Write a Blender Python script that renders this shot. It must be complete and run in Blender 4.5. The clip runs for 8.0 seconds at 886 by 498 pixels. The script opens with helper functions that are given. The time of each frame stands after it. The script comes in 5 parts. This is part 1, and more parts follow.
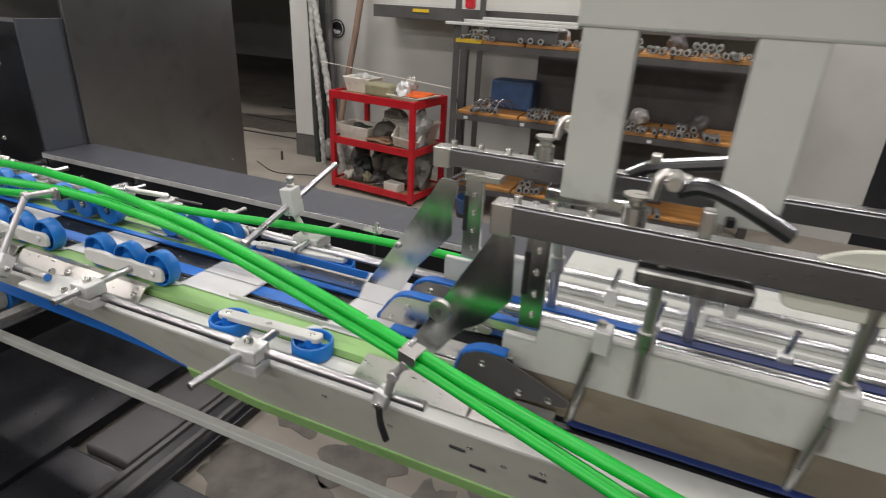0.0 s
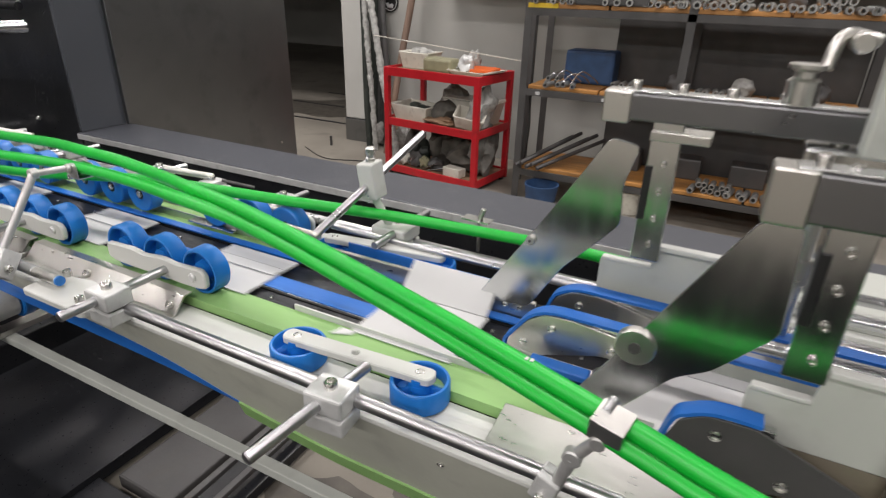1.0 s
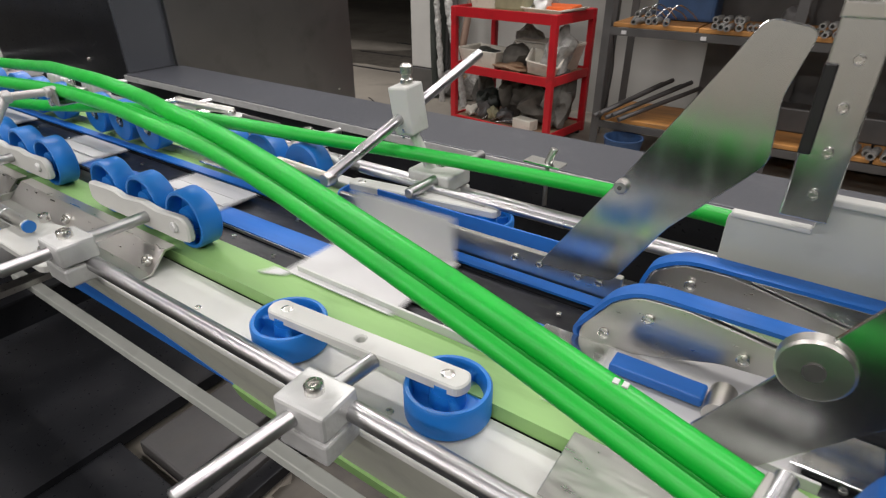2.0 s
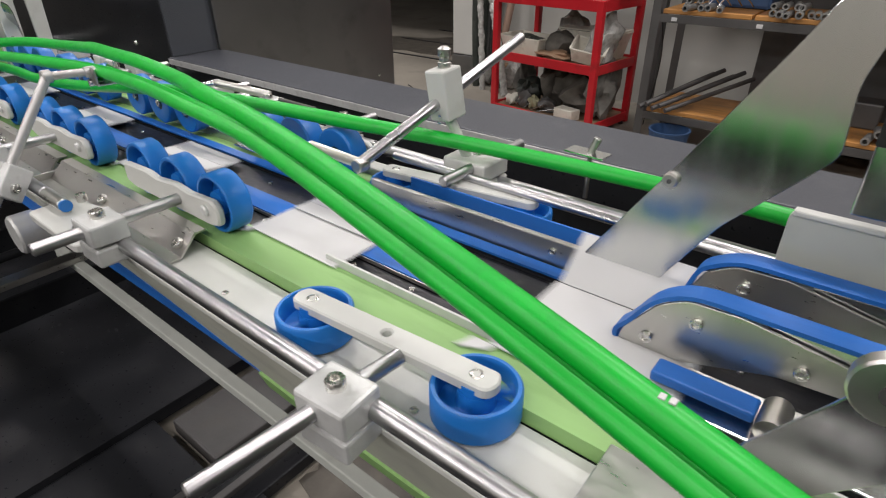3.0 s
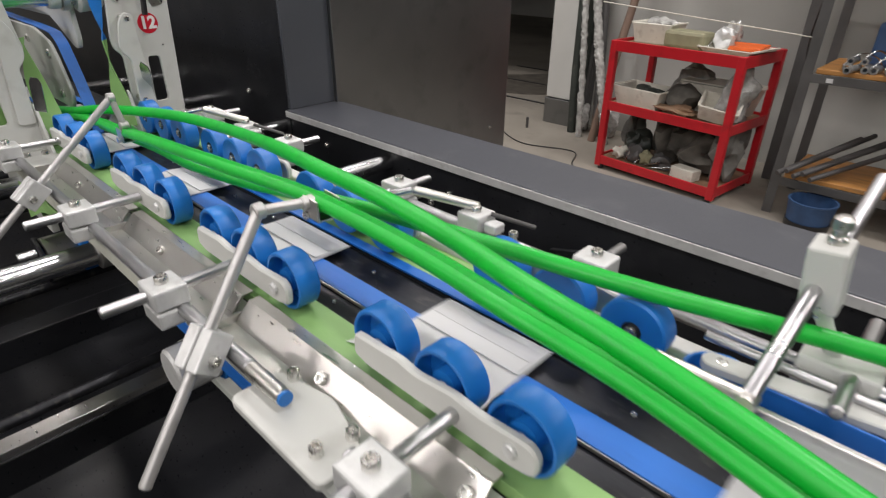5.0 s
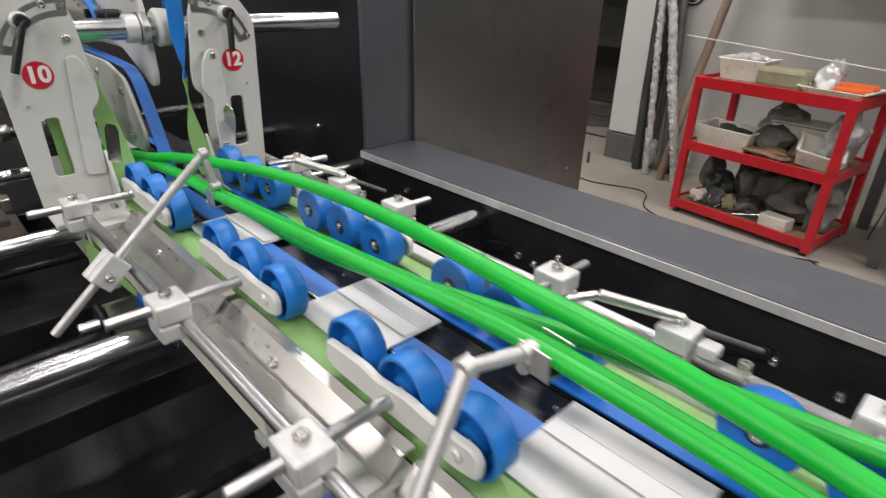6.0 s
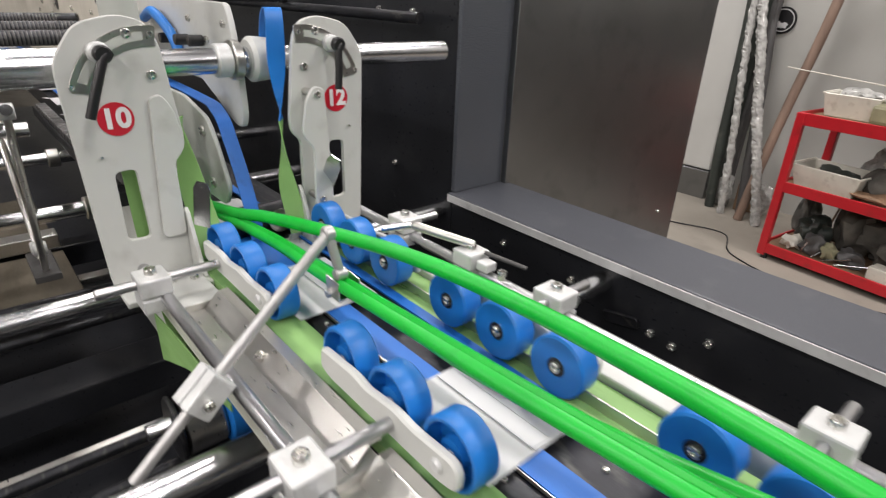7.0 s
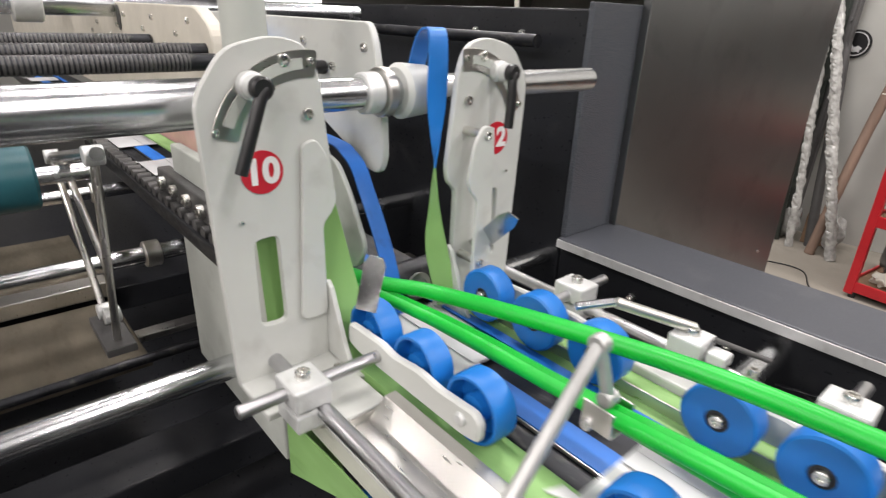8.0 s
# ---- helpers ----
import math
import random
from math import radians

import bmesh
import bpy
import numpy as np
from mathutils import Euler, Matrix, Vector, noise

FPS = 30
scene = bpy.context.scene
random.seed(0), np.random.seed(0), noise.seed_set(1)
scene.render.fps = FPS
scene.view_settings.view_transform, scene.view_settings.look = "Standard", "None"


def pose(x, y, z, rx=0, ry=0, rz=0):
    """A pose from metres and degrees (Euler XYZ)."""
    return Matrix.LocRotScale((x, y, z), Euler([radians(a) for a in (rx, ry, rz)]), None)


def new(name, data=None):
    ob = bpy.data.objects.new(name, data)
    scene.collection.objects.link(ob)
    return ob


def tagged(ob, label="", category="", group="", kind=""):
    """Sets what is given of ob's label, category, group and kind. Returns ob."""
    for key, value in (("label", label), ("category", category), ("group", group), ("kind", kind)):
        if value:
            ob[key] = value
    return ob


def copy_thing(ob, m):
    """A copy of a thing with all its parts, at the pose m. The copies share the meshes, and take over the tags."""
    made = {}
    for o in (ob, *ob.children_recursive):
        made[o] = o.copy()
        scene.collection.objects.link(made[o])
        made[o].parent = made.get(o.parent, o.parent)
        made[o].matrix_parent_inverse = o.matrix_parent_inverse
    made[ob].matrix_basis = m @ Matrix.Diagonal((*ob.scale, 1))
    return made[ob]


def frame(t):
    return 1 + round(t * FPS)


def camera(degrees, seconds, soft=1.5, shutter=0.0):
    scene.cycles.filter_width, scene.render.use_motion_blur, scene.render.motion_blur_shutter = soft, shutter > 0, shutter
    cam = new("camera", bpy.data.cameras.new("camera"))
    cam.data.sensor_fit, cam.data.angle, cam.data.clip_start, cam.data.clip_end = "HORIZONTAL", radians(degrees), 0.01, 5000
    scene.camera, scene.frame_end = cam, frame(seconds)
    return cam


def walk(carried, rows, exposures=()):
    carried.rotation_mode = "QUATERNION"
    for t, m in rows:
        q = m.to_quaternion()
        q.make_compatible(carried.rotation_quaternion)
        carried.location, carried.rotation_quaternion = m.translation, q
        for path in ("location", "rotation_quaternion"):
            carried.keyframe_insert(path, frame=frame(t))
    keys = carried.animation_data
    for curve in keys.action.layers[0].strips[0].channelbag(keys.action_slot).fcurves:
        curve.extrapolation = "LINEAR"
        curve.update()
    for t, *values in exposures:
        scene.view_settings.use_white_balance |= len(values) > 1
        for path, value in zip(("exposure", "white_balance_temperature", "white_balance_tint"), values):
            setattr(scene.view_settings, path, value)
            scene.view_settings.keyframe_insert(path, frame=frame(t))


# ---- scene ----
cam = camera(76.6, 8.0, soft=1.15, shutter=0.4)
METRES, EYE, TILT, LEAN, TURN = 2.7, 1.575, -23.9, -2.8, 24.2
ROWS = [
    (0.0, 0.0, 0.0, 0.0, 0.0, 0.0, -0.0),
    (0.5, -0.042, 0.0852, 0.0139, 1.96, -0.17, -0.08),
    (1.0, -0.076, 0.1557, 0.0035, 3.9, -0.96, -0.16),
    (2.5, -0.0671, 0.2828, -0.0032, 13.89, -6.31, -2.37),
    (3.0, -0.0746, 0.2771, -0.0046, 14.86, -6.29, -2.94),
    (3.5, -0.1204, 0.2751, 0.0042, 14.87, -5.22, -3.25),
    (4.0, -0.1883, 0.2734, 0.0118, 15.44, -4.59, -3.96),
    (5.5, -0.2961, 0.3717, 0.0909, 20.58, -4.25, -6.56),
    (6.0, -0.3753, 0.3936, 0.1047, 21.25, -2.77, -7.5),
    (6.5, -0.4471, 0.4261, 0.1247, 22.35, -1.92, -8.56),
    (7.0, -0.5096, 0.45, 0.141, 23.38, -1.59, -9.43),
    (7.5, -0.5932, 0.4666, 0.1542, 23.43, -0.7, -9.53),
    (8.0, -0.6645, 0.4838, 0.1554, 23.38, 0.38, -9.59),
]
walk(cam, [(t, pose(0, 0, EYE, TILT, LEAN, TURN) @ pose(METRES * x, METRES * y, METRES * z, 90 + pitch, roll, yaw)) for t, x, y, z, yaw, pitch, roll in ROWS],
     [(0.0, -0.28), (1.0, -0.15), (2.5, -0.28), (4.0, -0.26), (5.5, -0.2), (6.5, 0.0), (7.0, 0.05), (8.0, 0.26)])

# ---- world and lamps ----
world = bpy.data.worlds.new("hall_world")
scene.world = world
world.use_nodes = True
world.node_tree.nodes["Background"].inputs[0].default_value = (0.75, 0.8, 0.85, 1)
world.node_tree.nodes["Background"].inputs[1].default_value = 0.05


def lamp(x, y, z, sx, sy, watts):
    data = bpy.data.lights.new("unseen_ceiling_lamp", "AREA")
    data.shape, data.size, data.size_y, data.energy, data.color = "RECTANGLE", sx, sy, watts, (1.0, 0.94, 0.925)
    ob = new("unseen_ceiling_lamp", data)
    ob.matrix_basis = pose(x, y, z)
    return ob


# no lamp is in view; row -4.3 added for side face, 3.6 raised for rack
for lx in (-6.2, -3.4, -0.6, 2.0):
    for ly, watts in ((-4.3, 92), (-1.6, 42), (1.2, 38), (3.6, 68)):
        lamp(lx, ly, 4.1, 1.3, 0.3, watts)


# ---- materials ----
def material(name, base, rough=0.5, metal=0.0, vary=0.12, scale=12.0, bump=0.15, grain=90.0, stretch=(1, 1, 1), coat=0.0, dirt=None, dirt_amount=0.0, spec=0.5):
    m = bpy.data.materials.new(name)
    m.use_nodes = True
    n, links = m.node_tree.nodes, m.node_tree.links
    b = n["Principled BSDF"]
    b.inputs["Roughness"].default_value, b.inputs["Metallic"].default_value = rough, metal
    b.inputs["Coat Weight"].default_value, b.inputs["Specular IOR Level"].default_value = coat, spec
    co = n.new("ShaderNodeTexCoord")
    mp = n.new("ShaderNodeMapping")
    mp.inputs["Scale"].default_value = stretch
    links.new(co.outputs["Object"], mp.inputs[0])
    big, small = n.new("ShaderNodeTexNoise"), n.new("ShaderNodeTexNoise")
    big.inputs["Scale"].default_value, small.inputs["Scale"].default_value = scale, grain
    big.inputs["Detail"].default_value, small.inputs["Detail"].default_value = 5, 3
    links.new(mp.outputs[0], big.inputs[0])
    links.new(mp.outputs[0], small.inputs[0])
    ramp = n.new("ShaderNodeMapRange")
    ramp.inputs[1].default_value, ramp.inputs[2].default_value = 0.3, 0.7
    ramp.inputs[3].default_value, ramp.inputs[4].default_value = 1 - vary, 1 + vary
    links.new(big.outputs[0], ramp.inputs[0])
    mul = n.new("ShaderNodeVectorMath")
    mul.operation = "SCALE"
    mul.inputs[0].default_value = base
    links.new(ramp.outputs[0], mul.inputs["Scale"])
    out = mul.outputs[0]
    if dirt:
        mask = n.new("ShaderNodeMapRange")
        mask.inputs[1].default_value, mask.inputs[2].default_value = 0.56, 0.72
        mask.inputs[4].default_value = dirt_amount
        spots = n.new("ShaderNodeTexNoise")
        spots.inputs["Scale"].default_value, spots.inputs["Detail"].default_value = scale * 2.3, 8
        links.new(mp.outputs[0], spots.inputs[0])
        links.new(spots.outputs[0], mask.inputs[0])
        mix = n.new("ShaderNodeMix")
        mix.data_type = "RGBA"
        links.new(mask.outputs[0], mix.inputs[0])
        links.new(out, mix.inputs[6])
        mix.inputs[7].default_value = (*dirt, 1)
        out = mix.outputs[2]
    links.new(out, b.inputs["Base Color"])
    rr = n.new("ShaderNodeMapRange")
    rr.inputs[3].default_value, rr.inputs[4].default_value = max(0.03, rough - 0.1 - 0.1 * rough), min(1, rough + 0.08)
    links.new(small.outputs[0], rr.inputs[0])
    links.new(rr.outputs[0], b.inputs["Roughness"])
    bp = n.new("ShaderNodeBump")
    bp.inputs["Strength"].default_value, bp.inputs["Distance"].default_value = bump, 0.002
    links.new(small.outputs[0], bp.inputs["Height"])
    links.new(bp.outputs[0], b.inputs["Normal"])
    return m


BLUE = material("blue_polyurethane", (0.012, 0.17, 0.56), 0.42, vary=0.1, grain=60)
BLUE_BELT = material("blue_belt_rubber", (0.014, 0.14, 0.52), 0.5, vary=0.12, stretch=(0.2, 1, 1), dirt=(0.01, 0.06, 0.22), dirt_amount=0.5)
NAVY_BELT = material("navy_belt_rubber", (0.012, 0.03, 0.14), 0.5, stretch=(0.2, 1, 1))
GREEN = material("green_round_belt", (0.004, 0.44, 0.035), 0.4, vary=0.08, scale=14, bump=0.06, grain=60, dirt=(0.004, 0.3, 0.03), dirt_amount=0.4)
LIME_LOOP = material("light_green_loop_belt", (0.24, 0.44, 0.14), 0.5, vary=0.08, scale=6, bump=0.04)
LIME_BELT = material("light_green_belt", (0.26, 0.46, 0.16), 0.55, vary=0.1, stretch=(0.25, 1, 1), dirt=(0.12, 0.25, 0.06), dirt_amount=0.4)
WHITE = material("white_enamel", (0.6, 0.61, 0.58), 0.38, vary=0.05, scale=6, bump=0.08, dirt=(0.36, 0.35, 0.32), dirt_amount=0.35)
GREY_ENAMEL = material("grey_white_enamel", (0.5, 0.52, 0.48), 0.42, vary=0.06, scale=5, bump=0.08, dirt=(0.28, 0.28, 0.25), dirt_amount=0.35)
PALE_ENAMEL = material("pale_grey_green_enamel", (0.56, 0.57, 0.49), 0.45, vary=0.06, scale=5, bump=0.08, dirt=(0.36, 0.37, 0.32), dirt_amount=0.4)
CHROME = material("ground_steel_rod", (0.62, 0.63, 0.64), 0.26, 1.0, vary=0.06, scale=9, bump=0.0, grain=14, stretch=(1, 1, 1), dirt=(0.42, 0.4, 0.38), dirt_amount=0.25)
STEEL = material("brushed_steel", (0.58, 0.57, 0.54), 0.34, 1.0, vary=0.12, scale=5, bump=0.05, grain=160, stretch=(0.2, 1, 1), dirt=(0.46, 0.43, 0.38), dirt_amount=0.12)
ROD_STEEL = material("drawn_steel_rod", (0.52, 0.52, 0.53), 0.34, 1.0, vary=0.06, scale=6, bump=0.0, grain=14)
POLISHED = material("polished_sheet_steel", (0.6, 0.61, 0.6), 0.22, 1.0, vary=0.05, scale=3, bump=0.01, grain=60, stretch=(1, 1, 0.15))
OILY_STEEL = material("oily_brown_steel", (0.19, 0.165, 0.125), 0.45, 0.7, vary=0.25, scale=9, bump=0.1, stretch=(0.4, 1, 1), dirt=(0.12, 0.09, 0.06), dirt_amount=0.6)
ALUMINIUM = material("cast_aluminium", (0.66, 0.67, 0.66), 0.42, 0.35, vary=0.08, scale=18, bump=0.2, grain=200, dirt=(0.35, 0.34, 0.32), dirt_amount=0.3)
DULL_STEEL = material("dull_machined_steel", (0.4, 0.4, 0.39), 0.42, 0.8, vary=0.25, scale=16, bump=0.1, dirt=(0.15, 0.13, 0.11), dirt_amount=0.5)
POST_STEEL = material("grey_drawn_steel", (0.5, 0.5, 0.49), 0.42, 0.6, vary=0.12, scale=12, bump=0.05, dirt=(0.3, 0.29, 0.27), dirt_amount=0.3)
BOLT = material("zinc_bolt", (0.72, 0.71, 0.68), 0.3, 1.0, vary=0.15, scale=60, bump=0.1)
BLACK_STEEL = material("blackened_steel_bar", (0.025, 0.026, 0.03), 0.42, 0.6, vary=0.4, scale=24, bump=0.25, dirt=(0.14, 0.135, 0.12), dirt_amount=0.45, stretch=(0.4, 1, 1))
DARK_BAR = material("dark_ground_steel", (0.2, 0.2, 0.205), 0.34, 0.9, vary=0.15, scale=8, bump=0.03, stretch=(0.3, 1, 1))
BLACK_PAINT = material("black_paint", (0.017, 0.018, 0.021), 0.34, vary=0.2, scale=5, bump=0.06, dirt=(0.04, 0.04, 0.042), dirt_amount=0.4, spec=0.3)
DARK_GREY = material("dark_grey_metallic_coat", (0.26, 0.265, 0.268), 0.36, 0.95, vary=0.08, scale=3, bump=0.04, grain=300, dirt=(0.13, 0.132, 0.135), dirt_amount=0.3)
MID_GREY = material("mid_grey_powder_coat", (0.072, 0.077, 0.09), 0.42, vary=0.06, scale=3, bump=0.12, grain=300, dirt=(0.17, 0.175, 0.18), dirt_amount=0.25)
SLATE = material("slate_grey_gloss_coat", (0.08, 0.087, 0.1), 0.3, vary=0.06, scale=3, bump=0.1, grain=300)
BLACK_PLASTIC = material("black_plastic", (0.014, 0.014, 0.015), 0.4, vary=0.1, bump=0.15)
RED_PAINT = material("red_gloss_paint", (0.48, 0.014, 0.022), 0.36, vary=0.12, scale=5, dirt=(0.2, 0.02, 0.02), dirt_amount=0.45)
STICKER = material("red_sticker_vinyl", (0.55, 0.012, 0.03), 0.35, vary=0.03)
STICKER_WHITE = material("white_sticker_print", (0.85, 0.83, 0.82), 0.4, vary=0.02)
CARD = material("white_cartonboard", (0.6, 0.6, 0.6), 0.5, vary=0.03, scale=8, bump=0.06)
CARD_SILVER = material("silver_printed_board", (0.58, 0.58, 0.58), 0.38, 0.15, vary=0.2, scale=5, stretch=(0.3, 3, 1), bump=0.03)
CONCRETE = material("dusty_concrete", (0.26, 0.238, 0.2), 0.75, vary=0.2, scale=1.3, bump=0.3, grain=70, dirt=(0.14, 0.125, 0.11), dirt_amount=0.6)
PLASTER = material("grey_wall_plaster", (0.46, 0.46, 0.43), 0.8, vary=0.06, scale=1.1, bump=0.15, grain=60, dirt=(0.38, 0.37, 0.34), dirt_amount=0.35)
COLUMN_PAINT = material("pale_column_paint", (0.55, 0.55, 0.52), 0.7, vary=0.08, scale=2)
WOOD = material("orange_varnished_board", (0.44, 0.21, 0.06), 0.5, vary=0.3, scale=4, stretch=(0.3, 3, 1), dirt=(0.14, 0.09, 0.05), dirt_amount=0.75)
OLD_WOOD = material("brown_timber", (0.24, 0.15, 0.09), 0.7, vary=0.3, scale=5, stretch=(3, 3, 0.3))
DARK_PROFILE = material("dark_green_painted_profile", (0.035, 0.042, 0.036), 0.5, vary=0.25, scale=7, dirt=(0.12, 0.12, 0.1), dirt_amount=0.4)
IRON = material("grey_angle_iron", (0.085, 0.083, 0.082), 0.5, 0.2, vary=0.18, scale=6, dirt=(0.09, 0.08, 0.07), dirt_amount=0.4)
TRAY_PLASTIC = material("off_white_plastic", (0.66, 0.64, 0.56), 0.45, vary=0.08, scale=9, dirt=(0.35, 0.31, 0.25), dirt_amount=0.45)
BATTEN = material("grey_brown_batten", (0.2, 0.135, 0.1), 0.75, vary=0.35, scale=4, stretch=(3, 3, 0.3), dirt=(0.12, 0.09, 0.07), dirt_amount=0.6)
FILM = material("crumpled_clear_film", (0.38, 0.38, 0.36), 0.17, vary=0.3, scale=30, bump=0.9, grain=45, dirt=(0.35, 0.34, 0.33), dirt_amount=0.5)
OLIVE_BOX = material("olive_metal_box", (0.28, 0.27, 0.17), 0.5, vary=0.15, scale=12)
ORANGE = material("orange_plastic", (0.75, 0.13, 0.02), 0.5, vary=0.1)
BLUE_BOX = material("dull_blue_case", (0.03, 0.07, 0.16), 0.5, vary=0.2)
SACK = material("grey_sackcloth", (0.17, 0.165, 0.15), 0.9, vary=0.45, scale=8, bump=0.5, grain=26, dirt=(0.05, 0.045, 0.04), dirt_amount=0.6)
RAG = material("dark_oily_rag", (0.095, 0.088, 0.076), 0.9, vary=0.6, scale=9, bump=0.5, grain=22)
YELLOW = material("yellow_label", (0.72, 0.5, 0.03), 0.5)
CABLE = material("black_cable_rubber", (0.015, 0.015, 0.015), 0.5)
PINK_PRINT = material("pink_panel_print", (0.6, 0.35, 0.33), 0.5)
TEAL = material("teal_roller_rubber", (0.02, 0.1, 0.12), 0.4)
CREAM = material("cream_enamel", (0.62, 0.58, 0.5), 0.45, vary=0.08)


# ---- mesh helpers ----
def part(name, bm, mat, parent=None, label="", smooth=False):
    mesh = bpy.data.meshes.new(name)
    bm.to_mesh(mesh)
    bm.free()
    if smooth:
        for p in mesh.polygons:
            p.use_smooth = True
        mesh.set_sharp_from_angle(angle=radians(38))
    mesh.materials.append(mat)
    ob = new(name, mesh)
    ob.parent = parent
    if label:
        tagged(ob, label)
    return ob


def share(ob, parent, m, name=None):
    """One more piece on the same mesh."""
    o = new(name or ob.name.split(".")[0], ob.data)
    o.parent, o.matrix_basis = parent, m
    if ob.get("label"):
        tagged(o, ob["label"])
    return o


def thing(name, m, label, category, group="", kind=""):
    ob = new(name)
    ob.empty_display_size = 0.05
    ob.matrix_basis = m
    return tagged(ob, label, category, group, kind)


def box(lo, hi, bevel=0.0, bm=None):
    bm = bm or bmesh.new()
    c = [(a + b) / 2 for a, b in zip(lo, hi)]
    s = [abs(b - a) for a, b in zip(lo, hi)]
    made = bmesh.ops.create_cube(bm, size=1, matrix=Matrix.LocRotScale(c, None, s))
    if bevel:
        edges = {e for v in made["verts"] for e in v.link_edges}
        bmesh.ops.bevel(bm, geom=list(edges), offset=bevel, segments=2, affect="EDGES", profile=0.5)
    return bm


def rod(p, q, r, seg=20, bevel=0.0, bm=None, r2=None):
    bm = bm or bmesh.new()
    p, q = Vector(p), Vector(q)
    d = q - p
    m = Matrix.Translation((p + q) / 2) @ d.to_track_quat("Z", "Y").to_matrix().to_4x4()
    made = bmesh.ops.create_cone(bm, cap_ends=True, segments=seg, radius1=r, radius2=r if r2 is None else r2, depth=d.length, matrix=m)
    if bevel:
        edges = [e for e in {e for v in made["verts"] for e in v.link_edges} if any(len(f.verts) > 4 for f in e.link_faces)]
        bmesh.ops.bevel(bm, geom=edges, offset=bevel, segments=1, affect="EDGES")
    return bm


def lathe(profile, seg=40, bm=None, m=None):
    """Turns (radius, height) pairs round the z axis."""
    bm = bm or bmesh.new()
    m = m or Matrix()
    rings = []
    for r, h in profile:
        if r < 1e-6:
            rings.append([bm.verts.new(m @ Vector((0, 0, h)))])
        else:
            rings.append([bm.verts.new(m @ Vector((r * math.cos(2 * math.pi * k / seg), r * math.sin(2 * math.pi * k / seg), h))) for k in range(seg)])
    for a, b in zip(rings, rings[1:]):
        for k in range(seg):
            n = (k + 1) % seg
            quad = [a[k % len(a)], a[n % len(a)], b[n % len(b)], b[k % len(b)]]
            quad = list(dict.fromkeys(quad))
            if len(quad) > 2:
                bm.faces.new(quad)
    bmesh.ops.recalc_face_normals(bm, faces=bm.faces)
    return bm


def slab(outline, holes, thick, m, bevel=0.0015):
    """A plate from an outline in its own plane, with holes, of some thickness; m carries its plane to the place."""
    bm = bmesh.new()
    loops = [outline, *holes]
    edges = []
    for loop in loops:
        vs = [bm.verts.new((a, b, 0)) for a, b in loop]
        edges += [bm.edges.new((vs[i], vs[(i + 1) % len(vs)])) for i in range(len(vs))]
    bmesh.ops.triangle_fill(bm, use_beauty=True, use_dissolve=True, edges=edges)
    bmesh.ops.recalc_face_normals(bm, faces=bm.faces)
    ret = bmesh.ops.extrude_face_region(bm, geom=list(bm.faces))
    bmesh.ops.translate(bm, verts=[v for v in ret["geom"] if isinstance(v, bmesh.types.BMVert)], vec=(0, 0, thick))
    bmesh.ops.recalc_face_normals(bm, faces=bm.faces)
    if bevel:
        rim = [e for e in bm.edges if len(e.link_faces) == 2 and e.calc_face_angle(0) > 1.3]
        bmesh.ops.bevel(bm, geom=rim, offset=bevel, segments=1, affect="EDGES")
    bm.transform(m)
    return bm


def rounded(pts, r, seg=4):
    """Rounds the corners of an outline."""
    out, n = [], len(pts)
    for i in range(n):
        p, a, b = Vector(pts[i]), Vector(pts[i - 1]), Vector(pts[(i + 1) % n])
        k = min(r, (a - p).length * 0.45, (b - p).length * 0.45)
        s, e = p + (a - p).normalized() * k, p + (b - p).normalized() * k
        for j in range(seg + 1):
            u = j / seg
            out.append(tuple(s * (1 - u) ** 2 + p * 2 * u * (1 - u) + e * u * u))
    return out


def spline(pts, steps=10):
    pts = [Vector(p) for p in pts]
    ext = [pts[0] * 2 - pts[1], *pts, pts[-1] * 2 - pts[-2]]
    out = []
    for i in range(1, len(ext) - 2):
        a, b, c, d = ext[i - 1:i + 3]
        for k in range(steps):
            u = k / steps
            out.append(0.5 * (2 * b + (c - a) * u + (2 * a - 5 * b + 4 * c - d) * u * u + (3 * b - a - 3 * c + d) * u ** 3))
    return out + [pts[-1]]


def sweep(pts, section, twist=0.0, steps=10, bm=None):
    """Sweeps a section (side, up) along a smooth line, turning it by twist degrees on the way."""
    bm = bm or bmesh.new()
    line = spline(pts, steps)
    rings = []
    for i, p in enumerate(line):
        d = (line[min(i + 1, len(line) - 1)] - line[max(i - 1, 0)]).normalized()
        side = d.cross(Vector((0, 0, 1)))
        side = side.normalized() if side.length > 1e-3 else Vector((0, 1, 0))
        up = side.cross(d).normalized()
        a = radians(twist) * i / max(1, len(line) - 1)
        s2, u2 = side * math.cos(a) + up * math.sin(a), up * math.cos(a) - side * math.sin(a)
        rings.append([bm.verts.new(p + s2 * s + u2 * u) for s, u in section])
    n = len(section)
    for a, b in zip(rings, rings[1:]):
        for k in range(n):
            bm.faces.new((a[k], a[(k + 1) % n], b[(k + 1) % n], b[k]))
    bm.faces.new(rings[0])
    bm.faces.new(rings[-1])
    bmesh.ops.recalc_face_normals(bm, faces=bm.faces)
    return bm


def ring(r, n=12, flat=1.0):
    return [(r * math.cos(2 * math.pi * k / n), r * flat * math.sin(2 * math.pi * k / n)) for k in range(n)]


def hexbolt(r, h, seg=6, bm=None, m=None):
    """A cap screw: a round head with a socket."""
    return lathe([(0, 0), (r, 0), (r, h * 0.85), (r * 0.88, h), (r * 0.55, h), (r * 0.5, h * 0.45), (0, h * 0.45)], 16, bm, m)


SCREW = {}


